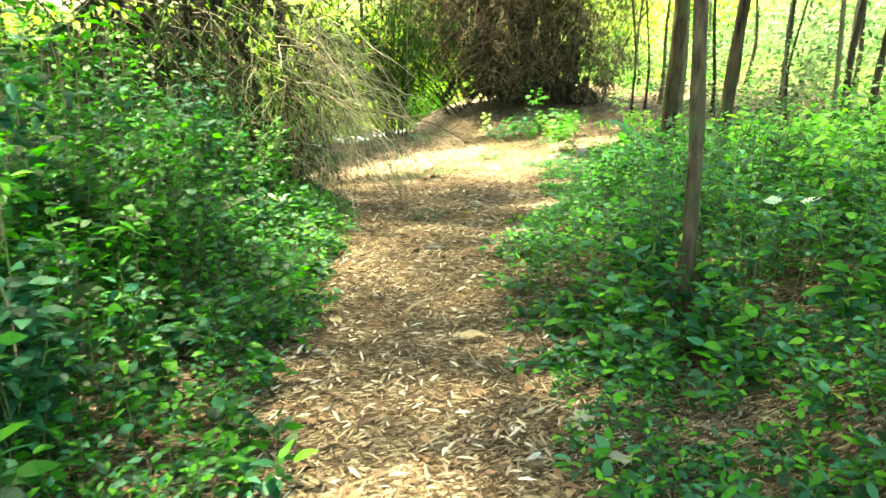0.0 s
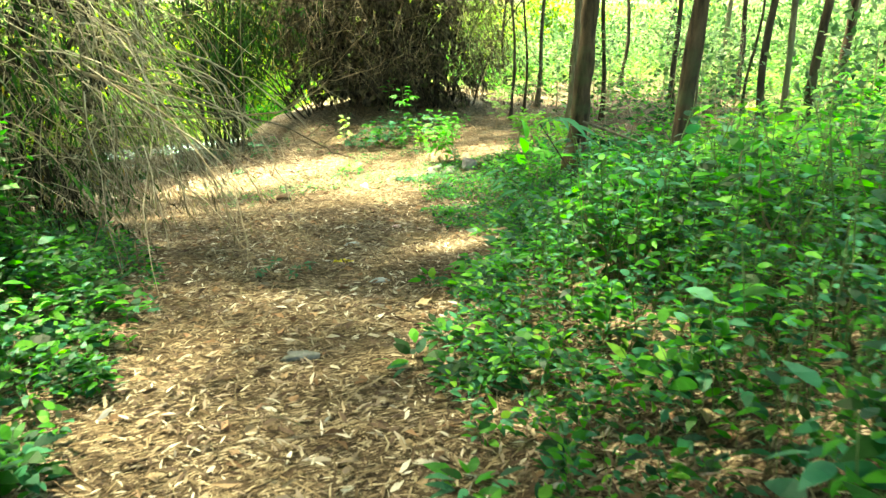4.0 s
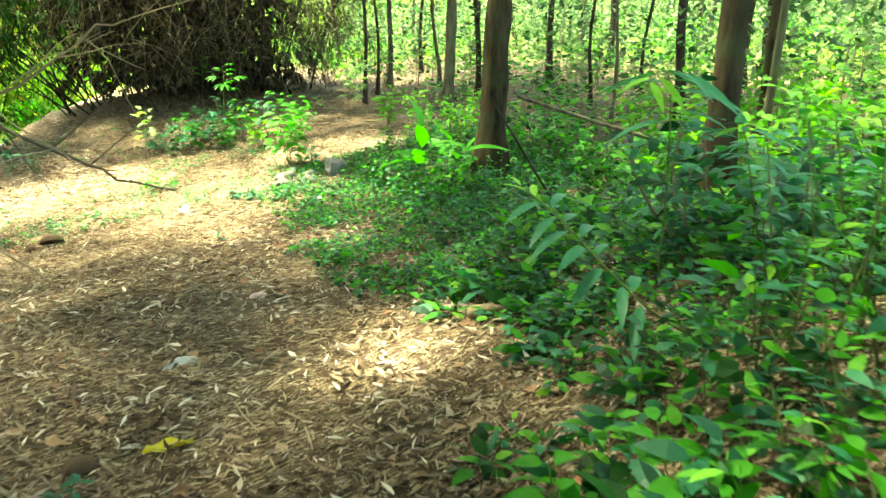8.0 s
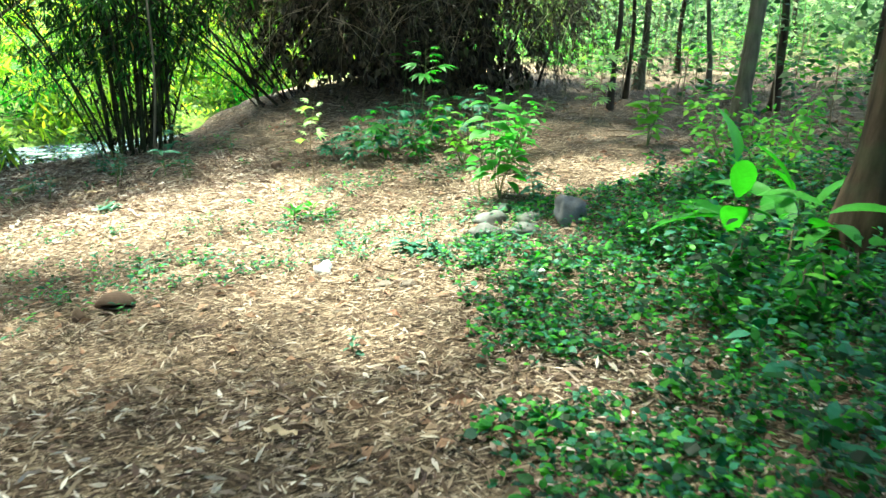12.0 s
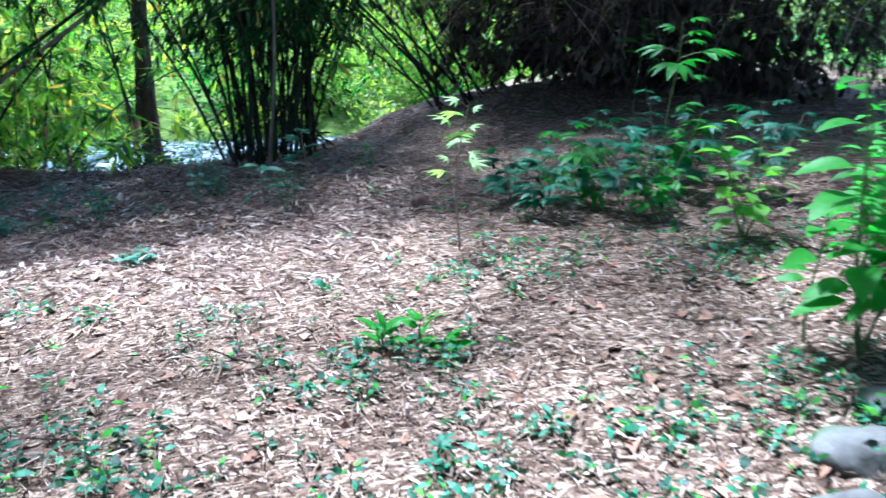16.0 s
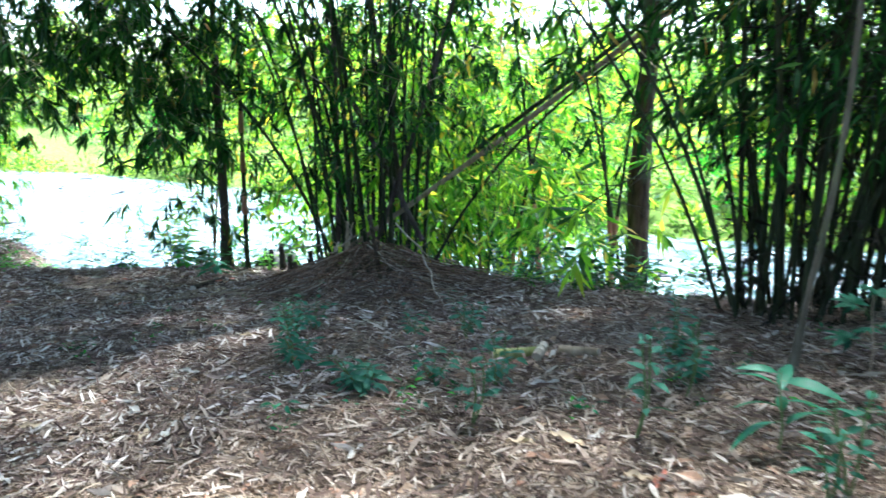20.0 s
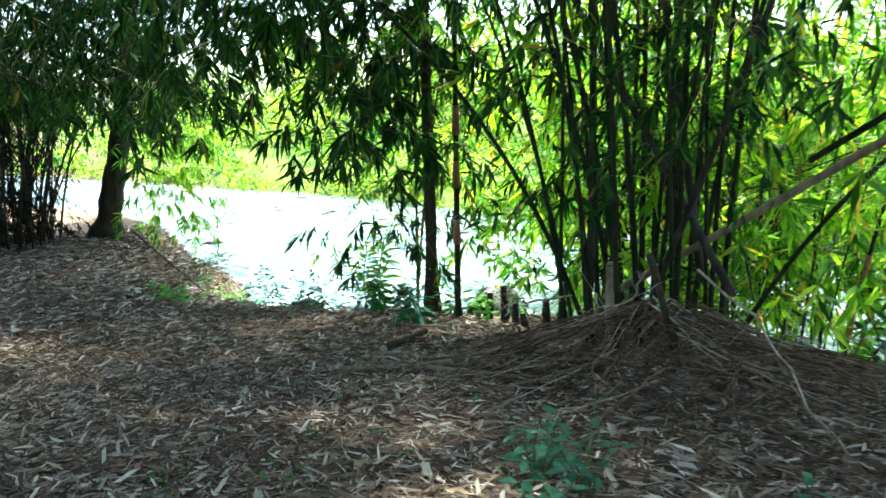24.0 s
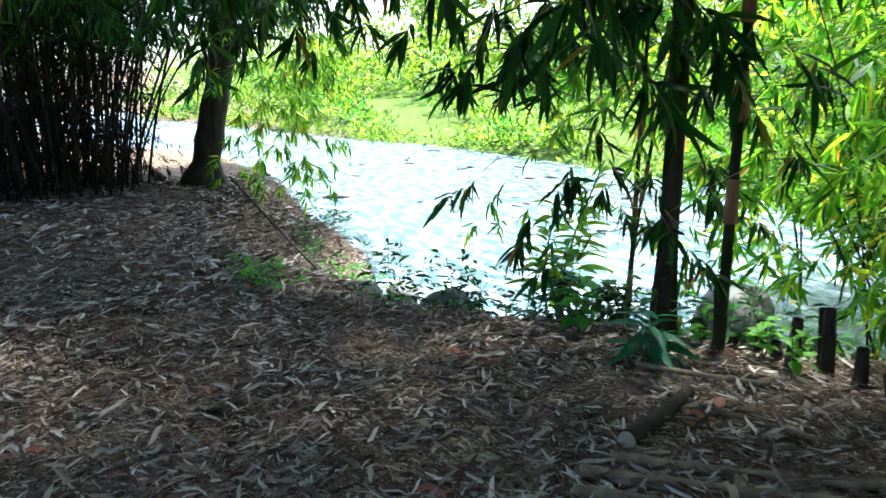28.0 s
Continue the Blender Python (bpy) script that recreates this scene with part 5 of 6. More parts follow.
def plant(x, y, height, kind, count, label, name="sapling", category="plant", group="", low=0.35, up=0.35, scale=1.0, stem=0.007, lean=(0, 0), stems=1, splay=0.16):
    o = at(x, y, -0.01)
    root = base_of(name, o, label, category, group)
    for k in range(stems):
        a = k * 2.1 + x
        sway = np.array([lean[0] + (splay * math.cos(a) if stems > 1 else 0), lean[1] + (splay * math.sin(a) if stems > 1 else 0), 1.0]) * height * (1 - 0.15 * k)
        s = np.linspace(0, 1, 7)[:, None]
        line = s * sway + np.array([0.03, 0.02, 0]) * np.sin(s * 5 + x) * height
        b = Batch()
        tubes(b, line[None], (stem * (1 - 0.55 * s[:, 0]))[None], 6, 0)
        part("stem", b, TWIG if kind.startswith("cassava") else STEM, root, smooth=True)
        for j in range(count):
            t = low + (1 - low) * (j + 0.5) / count
            q = np.array([np.interp(t, s[:, 0], line[:, i]) for i in range(3)])
            leaf = new("leaf", LEAVES[kind])
            leaf.parent = root
            z = rng.uniform(0.6, 1.25) * scale * (1.0 - 0.3 * max(0, t - 0.8) / 0.2)
            leaf.matrix_basis = Matrix.Translation(q) @ Euler((up * rng.uniform(0.3, 1.5) + 0.5 * (t - 0.6), rng.uniform(-0.45, 0.45), j * 2.4 + rng.uniform(-1.2, 1.2) + x * 5 + k * 1.3)).to_matrix().to_4x4() @ Matrix.Diagonal((z, z, z, 1))
    return root


def arching_herb(points, count, label, low=0.3, scale=1.0, stem=0.006, droop=0.25):
    """A herb whose stem follows plan points; long leaves stand off both sides of it."""
    P = np.array(points) * U
    P[0, 2] = float(land(P[0, 0], P[0, 1])) - 0.02
    root = base_of("tall_herb", Vector(P[0]), label, "plant", "tall herbs")
    s = np.linspace(0, 1, 12)
    t = np.linspace(0, 1, len(P))
    L = np.stack([np.interp(s, t, P[:, i]) for i in range(3)], -1) - P[0]
    L[1:-1] = (L[:-2] + 2 * L[1:-1] + L[2:]) / 4
    b = Batch()
    tubes(b, L[None], np.linspace(stem, stem * 0.4, 12)[None], 6, 0)
    part("stem", b, STEM, root, smooth=True)
    for j in range(count):
        u = low + (1 - low) * (j + 0.3) / count
        q = np.array([np.interp(u, s, L[:, i]) for i in range(3)])
        d = np.array([np.interp(min(u + 0.05, 1), s, L[:, i]) - np.interp(u - 0.05, s, L[:, i]) for i in range(3)])
        d /= np.linalg.norm(d)
        side = np.cross(d, [0, 0, 1.0])
        side = side / np.linalg.norm(side) * (1 if j % 2 else -1)
        w = unit(side * 1.0 + d * (0.2 + 1.1 * max(0, u - 0.8) / 0.2) + np.array([0, 0, 0.12]) + rng.normal(0, 0.14, 3))
        yv = Vector(w)
        xv = yv.cross(Vector((0, 0, 1))).normalized()
        m = Matrix((xv, yv, xv.cross(yv))).transposed().to_4x4()
        # Leaves near the stem's tip take the copy with sunlight in its colour.
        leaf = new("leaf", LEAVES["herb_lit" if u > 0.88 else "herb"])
        leaf.parent = root
        z = scale * rng.uniform(0.85, 1.1) * (1.0 - 0.55 * max(0, u - 0.75) / 0.25)
        leaf.matrix_basis = Matrix.Translation(q) @ m @ Euler((-droop * rng.uniform(0.2, 1.2), rng.uniform(-0.25, 0.25), 0)).to_matrix().to_4x4() @ Matrix.Diagonal((z, z, z, 1))
    return root


arching_herb([(2.62, 9.38, -1.2), (2.42, 9.52, -0.92), (2.26, 9.66, -0.72), (2.17, 9.81, -0.56), (2.08, 9.95, -0.46)], 16, "arching herb with long toothed green leaves by the path", 0.3, 0.92)
arching_herb([(2.98, 10.1, -1.2), (2.92, 10.02, -0.7), (2.78, 9.9, -0.2), (2.6, 9.75, -0.04), (2.42, 9.66, -0.08)], 15, "tall arching herb with glossy bluish leaves above undergrowth", 0.42, 1.05, droop=0.5)
arching_herb([(3.35, 9.75, -1.2), (3.2, 9.75, -0.8), (3.0, 9.7, -0.35), (2.85, 9.6, -0.25)], 11, "leafy herb leaning out of the undergrowth", 0.4, 0.85, droop=0.4)
arching_herb([(3.4, 8.6, -1.0), (3.35, 8.7, -0.6), (3.2, 8.75, -0.25), (3.0, 8.7, -0.1)], 12, "leafy herb with drooping toothed leaves", 0.35, 0.8, droop=0.45)
plant(2.6, 4.9, 0.42, "pale", 4, "pale variegated caladium leaves among green herbs", "caladium", low=0.75, scale=1.1)
plant(2.2, 3.5, 0.4, "broad", 9, "broad-leaved green herb beneath slim tree", "broad_herb", low=0.5)
for i, (x, y, h) in enumerate([(4.55, 14.95, 0.6), (4.8, 15.25, 0.5), (4.35, 15.3, 0.7), (4.6, 15.5, 0.45)]):
    plant(x, y, h, "blade", 5, "broad upright ginger-like leaves beside a trunk", "ginger_plant", group="ginger plants", low=0.15, up=0.8, scale=0.85)
plant(3.5, 17.55, 1.15, "broad", 13, "dark green broad-leaved sapling in the clearing", low=0.4, up=0.1, stems=5, splay=0.22)
plant(3.85, 18.4, 0.95, "broad_mid", 12, "mid green leafy sapling beside stones", low=0.4, up=0.1, stems=4, scale=0.9, splay=0.25)
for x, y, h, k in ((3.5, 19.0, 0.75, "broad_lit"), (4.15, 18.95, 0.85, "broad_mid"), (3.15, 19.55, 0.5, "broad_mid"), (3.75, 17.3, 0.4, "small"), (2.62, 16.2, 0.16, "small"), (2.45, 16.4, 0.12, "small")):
    plant(x, y, h, k, 11, "leafy green shrub spreading in the clearing", "clearing_shrub", group="clearing shrubs", low=0.3, up=0.1, stems=4, scale=0.85, splay=0.4)
plant(5.5, 18.75, 0.7, "broad_lit", 11, "light green bush in the litter by the wood", low=0.3, stems=4, scale=1.2)
plant(3.35, 17.7, 0.6, "broad_mid", 10, "young leafy sapling in dry litter", low=0.4)
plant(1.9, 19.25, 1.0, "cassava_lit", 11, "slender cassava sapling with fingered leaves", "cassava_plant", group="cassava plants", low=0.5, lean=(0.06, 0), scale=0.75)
for x, y, h in [(2.5, 19.9, 0.5), (2.75, 20.3, 0.55), (3.0, 19.7, 0.6), (3.3, 20.1, 0.75), (3.55, 20.5, 0.6), (3.0, 20.8, 0.55), (2.25, 20.5, 0.4), (3.9, 20.0, 0.65)]:
    plant(x, y, h * 1.15, "frond" if (x * 10) % 2 > 1 else "cassava", 8, "dark green broad-leaved shrub below the thicket", "clearing_shrub", group="clearing shrubs", low=0.3, up=0.15, stems=3, scale=0.95, splay=0.3)
plant(3.35, 20.5, 1.35, "frond", 9, "tall shaded shrub with arching fronds in the clearing", low=0.65, up=0.2, scale=1.1)
plant(3.6, 23.4, 1.25, "broad", 9, "tall shaded sapling with spreading leaves before the thicket", low=0.6, scale=1.1)
plant(5.6, 20.6, 1.1, "cassava_lit", 14, "light green fine-leaved bush at the clearing's edge", low=0.3, stems=2)
for x, y, h, k in [(-0.42, 21.0, 0.62, "small"), (0.45, 20.85, 0.5, "small"), (0.13, 21.15, 0.42, "lance"), (-1.14, 20.75, 0.42, "small"), (-3.3, 21.35, 0.25, "teal"), (-2.25, 21.0, 0.22, "teal"), (-4.25, 22.0, 0.35, "small"), (-3.1, 21.2, 0.22, "teal"),
                   (-2.46, 22.3, 0.4, "small"), (-2.15, 20.95, 0.2, "teal"), (-1.5, 21.4, 0.4, "small"), (-4.3, 22.1, 0.3, "teal"), (0.41, 20.8, 0.35, "small"), (-0.49, 21.7, 0.5, "small"), (-0.25, 19.55, 0.12, "teal"), (0.9, 22.0, 0.4, "small"), (-1.0, 22.6, 0.45, "small"), (0.2, 22.3, 0.5, "cassava")]:
    plant(x, y, h, k, 9, "small blue-green sapling rising from dry bamboo litter", "bank_sapling", group="bank saplings", low=0.3, up=0.15 if k == "teal" else 0.35, scale=0.8, stems={"small": 2, "teal": 4}.get(k, 1), splay=0.7 if k == "teal" else 0.16)
for x, y, k in [(1.83, 17.93, "broad"), (1.6, 17.7, "small"), (2.05, 17.95, "small"), (1.95, 17.75, "broad"), (1.68, 17.85, "broad"), (1.9, 14.7, "small"), (-11.9, 22.15, "broad_lit"), (-12.3, 22.2, "broad_lit"), (-11.6, 22.0, "small"), (0.1, 17.4, "small"), (0.5, 17.0, "small"), (2.35, 17.1, "small"), (2.0, 16.9, "small"), (-0.85, 8.7, "broad_mid"), (-1.0, 9.2, "broad_mid"), (-0.7, 9.0, "small"), (-1.05, 9.7, "small"), (-0.75, 8.1, "broad_mid"), (1.35, 8.6, "broad_mid"), (1.5, 8.3, "small"), (1.25, 8.1, "small")]:
    plant(x, y, 0.12, k, 9, "low rosette of fresh green leaves on litter", "ground_plant", group="ground plants", low=0.1, up=0.7, scale=0.55)
for x, y, h, k in [(1.5, 8.75, 0.2, "broad"), (1.72, 8.5, 0.26, "broad_mid"), (1.95, 8.3, 0.34, "broad"), (1.62, 9.0, 0.24, "broad"), (2.05, 8.6, 0.36, "broad_mid"), (1.35, 8.9, 0.14, "small"), (1.85, 8.8, 0.3, "broad"), (0.13, 10.2, 0.16, "small"), (0.3, 9.75, 0.14, "small"), (0.02, 9.9, 0.12, "small"), (0.42, 10.05, 0.1, "small")]:
    plant(x, y, h, k, 7, "thin seedling with a few wide leaves over litter", "path_seedling", group="path seedlings", low=0.45, up=0.1, scale=0.62, stem=0.004, stems=2, splay=0.35)
plant(-10.4, 24.35, 1.75, "lance_lit", 40, "leafy young tree over the river edge", low=0.4, scale=1.0, lean=(0.12, 0.1), stems=3, stem=0.016)
plant(-10.0, 24.2, 0.7, "lance", 12, "dark leafy sapling at the water's edge", low=0.2, scale=0.7, stems=3)
plant(-9.6, 24.1, 0.5, "broad", 10, "low dark leafy shrub on the bank's lip", low=0.2, scale=0.8, stems=3)
for x, y, h in [(-3.88, 21.75, 0.32), (-2.61, 22.51, 0.4), (-2.16, 20.94, 0.28), (-1.57, 21.47, 0.34), (-0.91, 22.39, 0.4), (-4.0, 22.1, 0.45), (-3.0, 22.3, 0.3), (-1.9, 21.3, 0.3), (-0.6, 21.9, 0.36)]:
    plant(x, y, h, "small", 9, "bushy blue-green seedling cluster on dry litter", "bank_seedling", group="bank seedlings", low=0.25, up=0.15, scale=0.75, stems=5, stem=0.004, splay=0.55)


edge_plants = Batch()
x = rand(-18.5, -1.2, 640)
y = np.interp(x, CREST_X, CREST_Y) + rng.normal(0.35, 0.3, 640) + np.where(x < -12, 0.9, 0)
k = (np.abs(x + 5.6) > 1.3) & (rough(x, y, 0.9, 91) > 0.34) & ((x > -11.4) | (rough(x, y, 0.9, 91) > 0.8))
herbs(edge_plants, x[k], y[k], rand(0.2, 0.6, k.sum()) * np.where(x[k] < -9, 1.25, 1), 15, 0.11, 0.3, [0, 0, 1], 2)
x, y = rng.normal(-12.1, 0.35, 26), rng.normal(22.35, 0.2, 26)
herbs(edge_plants, x, y, rand(0.06, 0.16, 26), 12, 0.06, 0.5, [3, 3, 1], 2)
x, y = rng.normal(-14.6, 0.3, 24), rng.normal(24.0, 0.2, 24)
herbs(edge_plants, x, y, rand(0.2, 0.45, 24), 12, 0.12, 0.25, [3, 1, 3], 2)
thing("river_edge_plants", edge_plants.mesh("river_edge_plants", [BAMBOO_LEAF, HERB, STEM, FRESH]), "dark leafy plants fringing the top of the bank", "plants", kind="stuff")


# tall leafy bushes at the left of the path
def leafy_bush(x, y, height, r, leaf, mat, label, count=900):
    o = at(x, y, -0.02)
    root = base_of("leafy_bush", o, label, "bush", "path bushes")
    tips = []
    for j in range(9):
        a = j * 2.4
        tip = np.array([math.cos(a) * r * rng.uniform(0.3, 0.9), math.sin(a) * r * rng.uniform(0.3, 0.9), height * rng.uniform(0.65, 1.0)])
        s = np.linspace(0, 1, 6)[:, None]
        line = np.array([math.cos(a), math.sin(a), 0]) * 0.08 + tip * s + np.array([math.cos(a), math.sin(a), 0]) * 0.25 * np.sin(s * 3.1) * r
        b = Batch()
        tubes(b, line[None], (0.014 * (1 - 0.7 * s[:, 0]))[None], 5, 0)
        part("stem", b, TWIG, root)
        tips.append(line)
    T = np.array(tips)
    i, u = rng.integers(0, 9, count), rng.beta(2, 1.1, count) * 5
    k = np.minimum(u.astype(int), 4)
    p = T[i, k] + (T[i, k + 1] - T[i, k]) * (u - k)[:, None] + rng.normal(0, 0.16 * r, (count, 3))
    p[:, 2] = np.maximum(p[:, 2], 0.05)
    b = Batch()
    blades(b, OVAL, p, around(count, -0.6, 0.25), leaf * rand(0.6, 1.3, count), leaf * rand(0.35, 0.6, count), 0, 0.35)
    part("foliage", b, mat, root, kind="stuff")


for x, y, h, r, lf, m in [(-2.3, 3.2, 1.5, 0.7, 0.13, HERB), (-2.9, 4.6, 2.2, 0.9, 0.14, HERB_BLUE), (-2.2, 5.9, 1.5, 0.7, 0.11, HERB), (-3.4, 6.6, 2.6, 1.0, 0.15, HERB), (-2.6, 7.7, 2.0, 0.8, 0.12, HERB_BLUE), (-1.9, 8.9, 1.2, 0.6, 0.10, HERB),
                          (-3.6, 8.6, 2.6, 1.0, 0.14, HERB), (-2.6, 1.8, 1.6, 0.7, 0.14, HERB_BLUE), (-1.75, 2.6, 0.9, 0.5, 0.12, HERB_BLUE), (-4.6, 5.2, 3.0, 1.2, 0.16, HERB_BLUE), (-4.9, 7.8, 3.2, 1.2, 0.16, HERB), (-4.2, 2.6, 2.6, 1.1, 0.16, HERB),
                          (-2.9, 10.0, 2.0, 0.8, 0.11, HERB_BLUE), (-1.9, 4.6, 1.0, 0.5, 0.11, HERB)]:
    leafy_bush(x, y, h, r, lf, m, "tall shaded bush of broad green leaves by the path")
for x, y, h, r, lf, m in [(3.2, 7.2, 1.1, 0.7, 0.13, HERB), (3.6, 5.4, 1.1, 0.7, 0.14, FRESH), (3.0, 3.2, 0.9, 0.6, 0.14, HERB), (4.3, 8.2, 1.2, 0.8, 0.14, FRESH), (5.0, 6.6, 1.2, 0.8, 0.15, FRESH), (3.5, 10.2, 0.9, 0.6, 0.12, HERB_BLUE), (4.6, 4.0, 1.2, 0.8, 0.15, FRESH), (5.4, 9.6, 1.1, 0.7, 0.14, HERB),
                          (2.4, 7.9, 0.8, 0.5, 0.11, HERB), (4.1, 14.4, 0.6, 0.5, 0.10, HERB), (5.6, 13.2, 0.9, 0.6, 0.12, HERB), (4.2, 15.7, 0.4, 0.4, 0.08, HERB), (5.9, 8.0, 1.4, 0.9, 0.15, FRESH), (6.6, 10.2, 1.5, 0.9, 0.15, HERB), (5.8, 11.6, 1.2, 0.8, 0.14, FRESH), (7.4, 8.6, 1.7, 1.0, 0.17, FRESH), (7.6, 12.0, 1.5, 0.9, 0.16, FRESH), (6.2, 5.4, 1.4, 0.9, 0.15, HERB), (8.2, 10.6, 1.8, 1.1, 0.18, HERB), (6.8, 13.9, 1.2, 0.8, 0.14, FRESH), (8.6, 14.2, 1.5, 1.0, 0.17, FRESH), (5.6, 17.0, 0.9, 0.6, 0.1, FRESH), (6.2, 15.6, 0.8, 0.6, 0.12, HERB)]:
    leafy_bush(x, y, h, r, lf, m, "bushy green shrub rising out of the undergrowth", 520)


for x, y, h, r in [(-4.6, 14.6, 2.8, 1.1), (-5.4, 12.6, 3.2, 1.2), (-6.2, 15.6, 3.2, 1.3), (-4.2, 10.4, 2.8, 1.0)]:
    leafy_bush(x, y, h, r, 0.15, BAMBOO_LEAF, "dark leafy bush behind the drooping bamboo", 700)
for x, y, h, r, m in [(-11.2, 23.75, 0.45, 0.3, BAMBOO_LEAF), (-10.7, 24.05, 0.6, 0.35, HERB_BLUE), (-10.0, 24.45, 0.55, 0.35, BAMBOO_LEAF), (-9.7, 25.0, 0.6, 0.35, HERB), (-8.9, 25.45, 0.5, 0.3, BAMBOO_LEAF), (-4.0, 25.2, 0.7, 0.45, HERB_BLUE), (-3.3, 25.0, 0.6, 0.4, BAMBOO_LEAF), (-2.6, 24.7, 0.5, 0.35, BAMBOO_LEAF)]:
    leafy_bush(x, y, h, r, 0.12, m, "low dark shrub fringing the bank above water", 260)


# ---- stones, sticks and litter that can be told apart ----
def stone_mesh(seed, sx, sy, sz, mat, rough_by=0.22):
    bm = bmesh.new()
    bmesh.ops.create_icosphere(bm, subdivisions=3, radius=1)
    for v in bm.verts:
        n1 = noise.noise(v.co * 1.2 + Vector((seed * 7.3, 0, 0)))
        n2 = noise.noise(v.co * 3.1 + Vector((0, seed * 3.7, 0)))
        v.co *= 1 + rough_by * n1 + rough_by * 0.35 * n2
        v.co = Vector((v.co.x * sx, v.co.y * sy, v.co.z * sz))
    for f in bm.faces:
        f.smooth = True
    me = bpy.data.meshes.new("stone")
    bm.to_mesh(me)
    bm.free()
    me.materials.append(mat)
    return me


def stone(x, y, sx, sy, sz, mat, label, name="stone", group="", sink=0.35, turn=0.0, z=None, category="stone"):
    ob = thing(name, stone_mesh(x * 3.1 + y, sx, sy, sz, mat, 0.34), label, category, group)
    ob.location = at(x, y, sz * (1 - 2 * sink)) if z is None else Vector((x * U, y * U, z))
    ob.rotation_euler = (rng.uniform(-0.15, 0.15), rng.uniform(-0.15, 0.15), turn + x * 3)
    return ob


for x, y, a, b, c in [(3.12, 16.62, 0.13, 0.09, 0.08), (3.36, 16.45, 0.16, 0.10, 0.085), (3.24, 16.92, 0.16, 0.12, 0.10), (3.52, 16.78, 0.13, 0.10, 0.075), (3.68, 17.02, 0.11, 0.08, 0.06), (3.42, 17.2, 0.1, 0.08, 0.06)]:
    stone(x, y, a * 1.1, b * 1.15, c * 1.05, MOSSROCK, "rounded grey river stone in a mossy heap", "stone", "stone heap", sink=0.47)
slab = thing("stone_slab", stone_mesh(2.7, 0.18, 0.045, 0.15, SLABROCK, 0.5), "flat grey slab of stone propped on grass", "stone")
slab.location, slab.rotation_euler = at(3.8, 16.6, 0.09), (-0.45, 0.25, 0.3)
for x, y, a, b, c in [(1.55, 12.94, 0.09, 0.07, 0.045), (1.41, 13.1, 0.07, 0.06, 0.04), (1.72, 12.73, 0.05, 0.05, 0.035), (2.35, 15.7, 0.09, 0.07, 0.05), (2.2, 15.72, 0.08, 0.06, 0.045), (1.23, 8.94, 0.06, 0.05, 0.035), (0.06, 9.64, 0.07, 0.05, 0.04), (1.68, 8.84, 0.09, 0.07, 0.05), (-0.97, 20.94, 0.07, 0.06, 0.04), (1.1, 22.4, 0.1, 0.08, 0.05), (-0.4, 18.6, 0.07, 0.05, 0.03)]:
    stone(x, y, a * 0.8, b * 0.8, c * 0.7, EARTHSTONE, "small brown-grey stone half sunk in litter", "pebble", "path pebbles", sink=0.5)
for x, y, a, b, c, z in [(-13.2, 23.55, 0.30, 0.22, 0.24, -4.5), (-12.9, 24.5, 0.42, 0.28, 0.22, -4.85), (-10.5, 26.5, 0.52, 0.42, 0.36, -4.35), (-12.2, 24.0, 0.22, 0.2, 0.15, -4.9), (-14.6, 24.6, 0.3, 0.22, 0.16, -4.95), (-8.6, 27.2, 0.35, 0.3, 0.2, -4.8), (-11.6, 24.6, 0.3, 0.26, 0.18, -4.85)]:
    stone(x, y, a, b, c, ROCK, "large pale boulder at the river's edge", "boulder", "bank boulders", z=z * U, category="boulder")

stone(-11.45, 23.9, 0.36, 0.26, 0.28, WETROCK, "dark wet boulder below the bank", "boulder", "bank boulders", z=-4.25 * U, category="boulder")
stone(-10.9, 24.1, 0.28, 0.22, 0.2, WETROCK, "dark wet boulder below the bank", "boulder", "bank boulders", z=-4.3 * U, category="boulder")
wet = [stone_mesh(s, 0.30, 0.2, 0.10, WETROCK, 0.35) for s in (1, 2, 3, 4)]
for i in range(90):
    if i % 3 == 2:
        x = rng.uniform(-9, -0.5)
        y = rng.uniform(29, 37)
    else:
        x = rng.uniform(-36, -11)
        lo, hi = np.interp(x, CREST_X, CREST_Y) + 2.2, np.interp(x, SHORE_X, SHORE_Y) - 0.8
        y = rng.uniform(lo, hi)
    ob = thing("river_stone", wet[i % 4], "dark wet stone breaking the river surface", "stone", "river stones")
    k = rng.uniform(0.2, 0.5) if i % 4 else rng.uniform(0.6, 1.2)
    ob.location, ob.rotation_euler, ob.scale = (x * U, y * U, WATER + 0.02), (0, 0, rng.uniform(0, 6)), (k, k, k * 0.9)


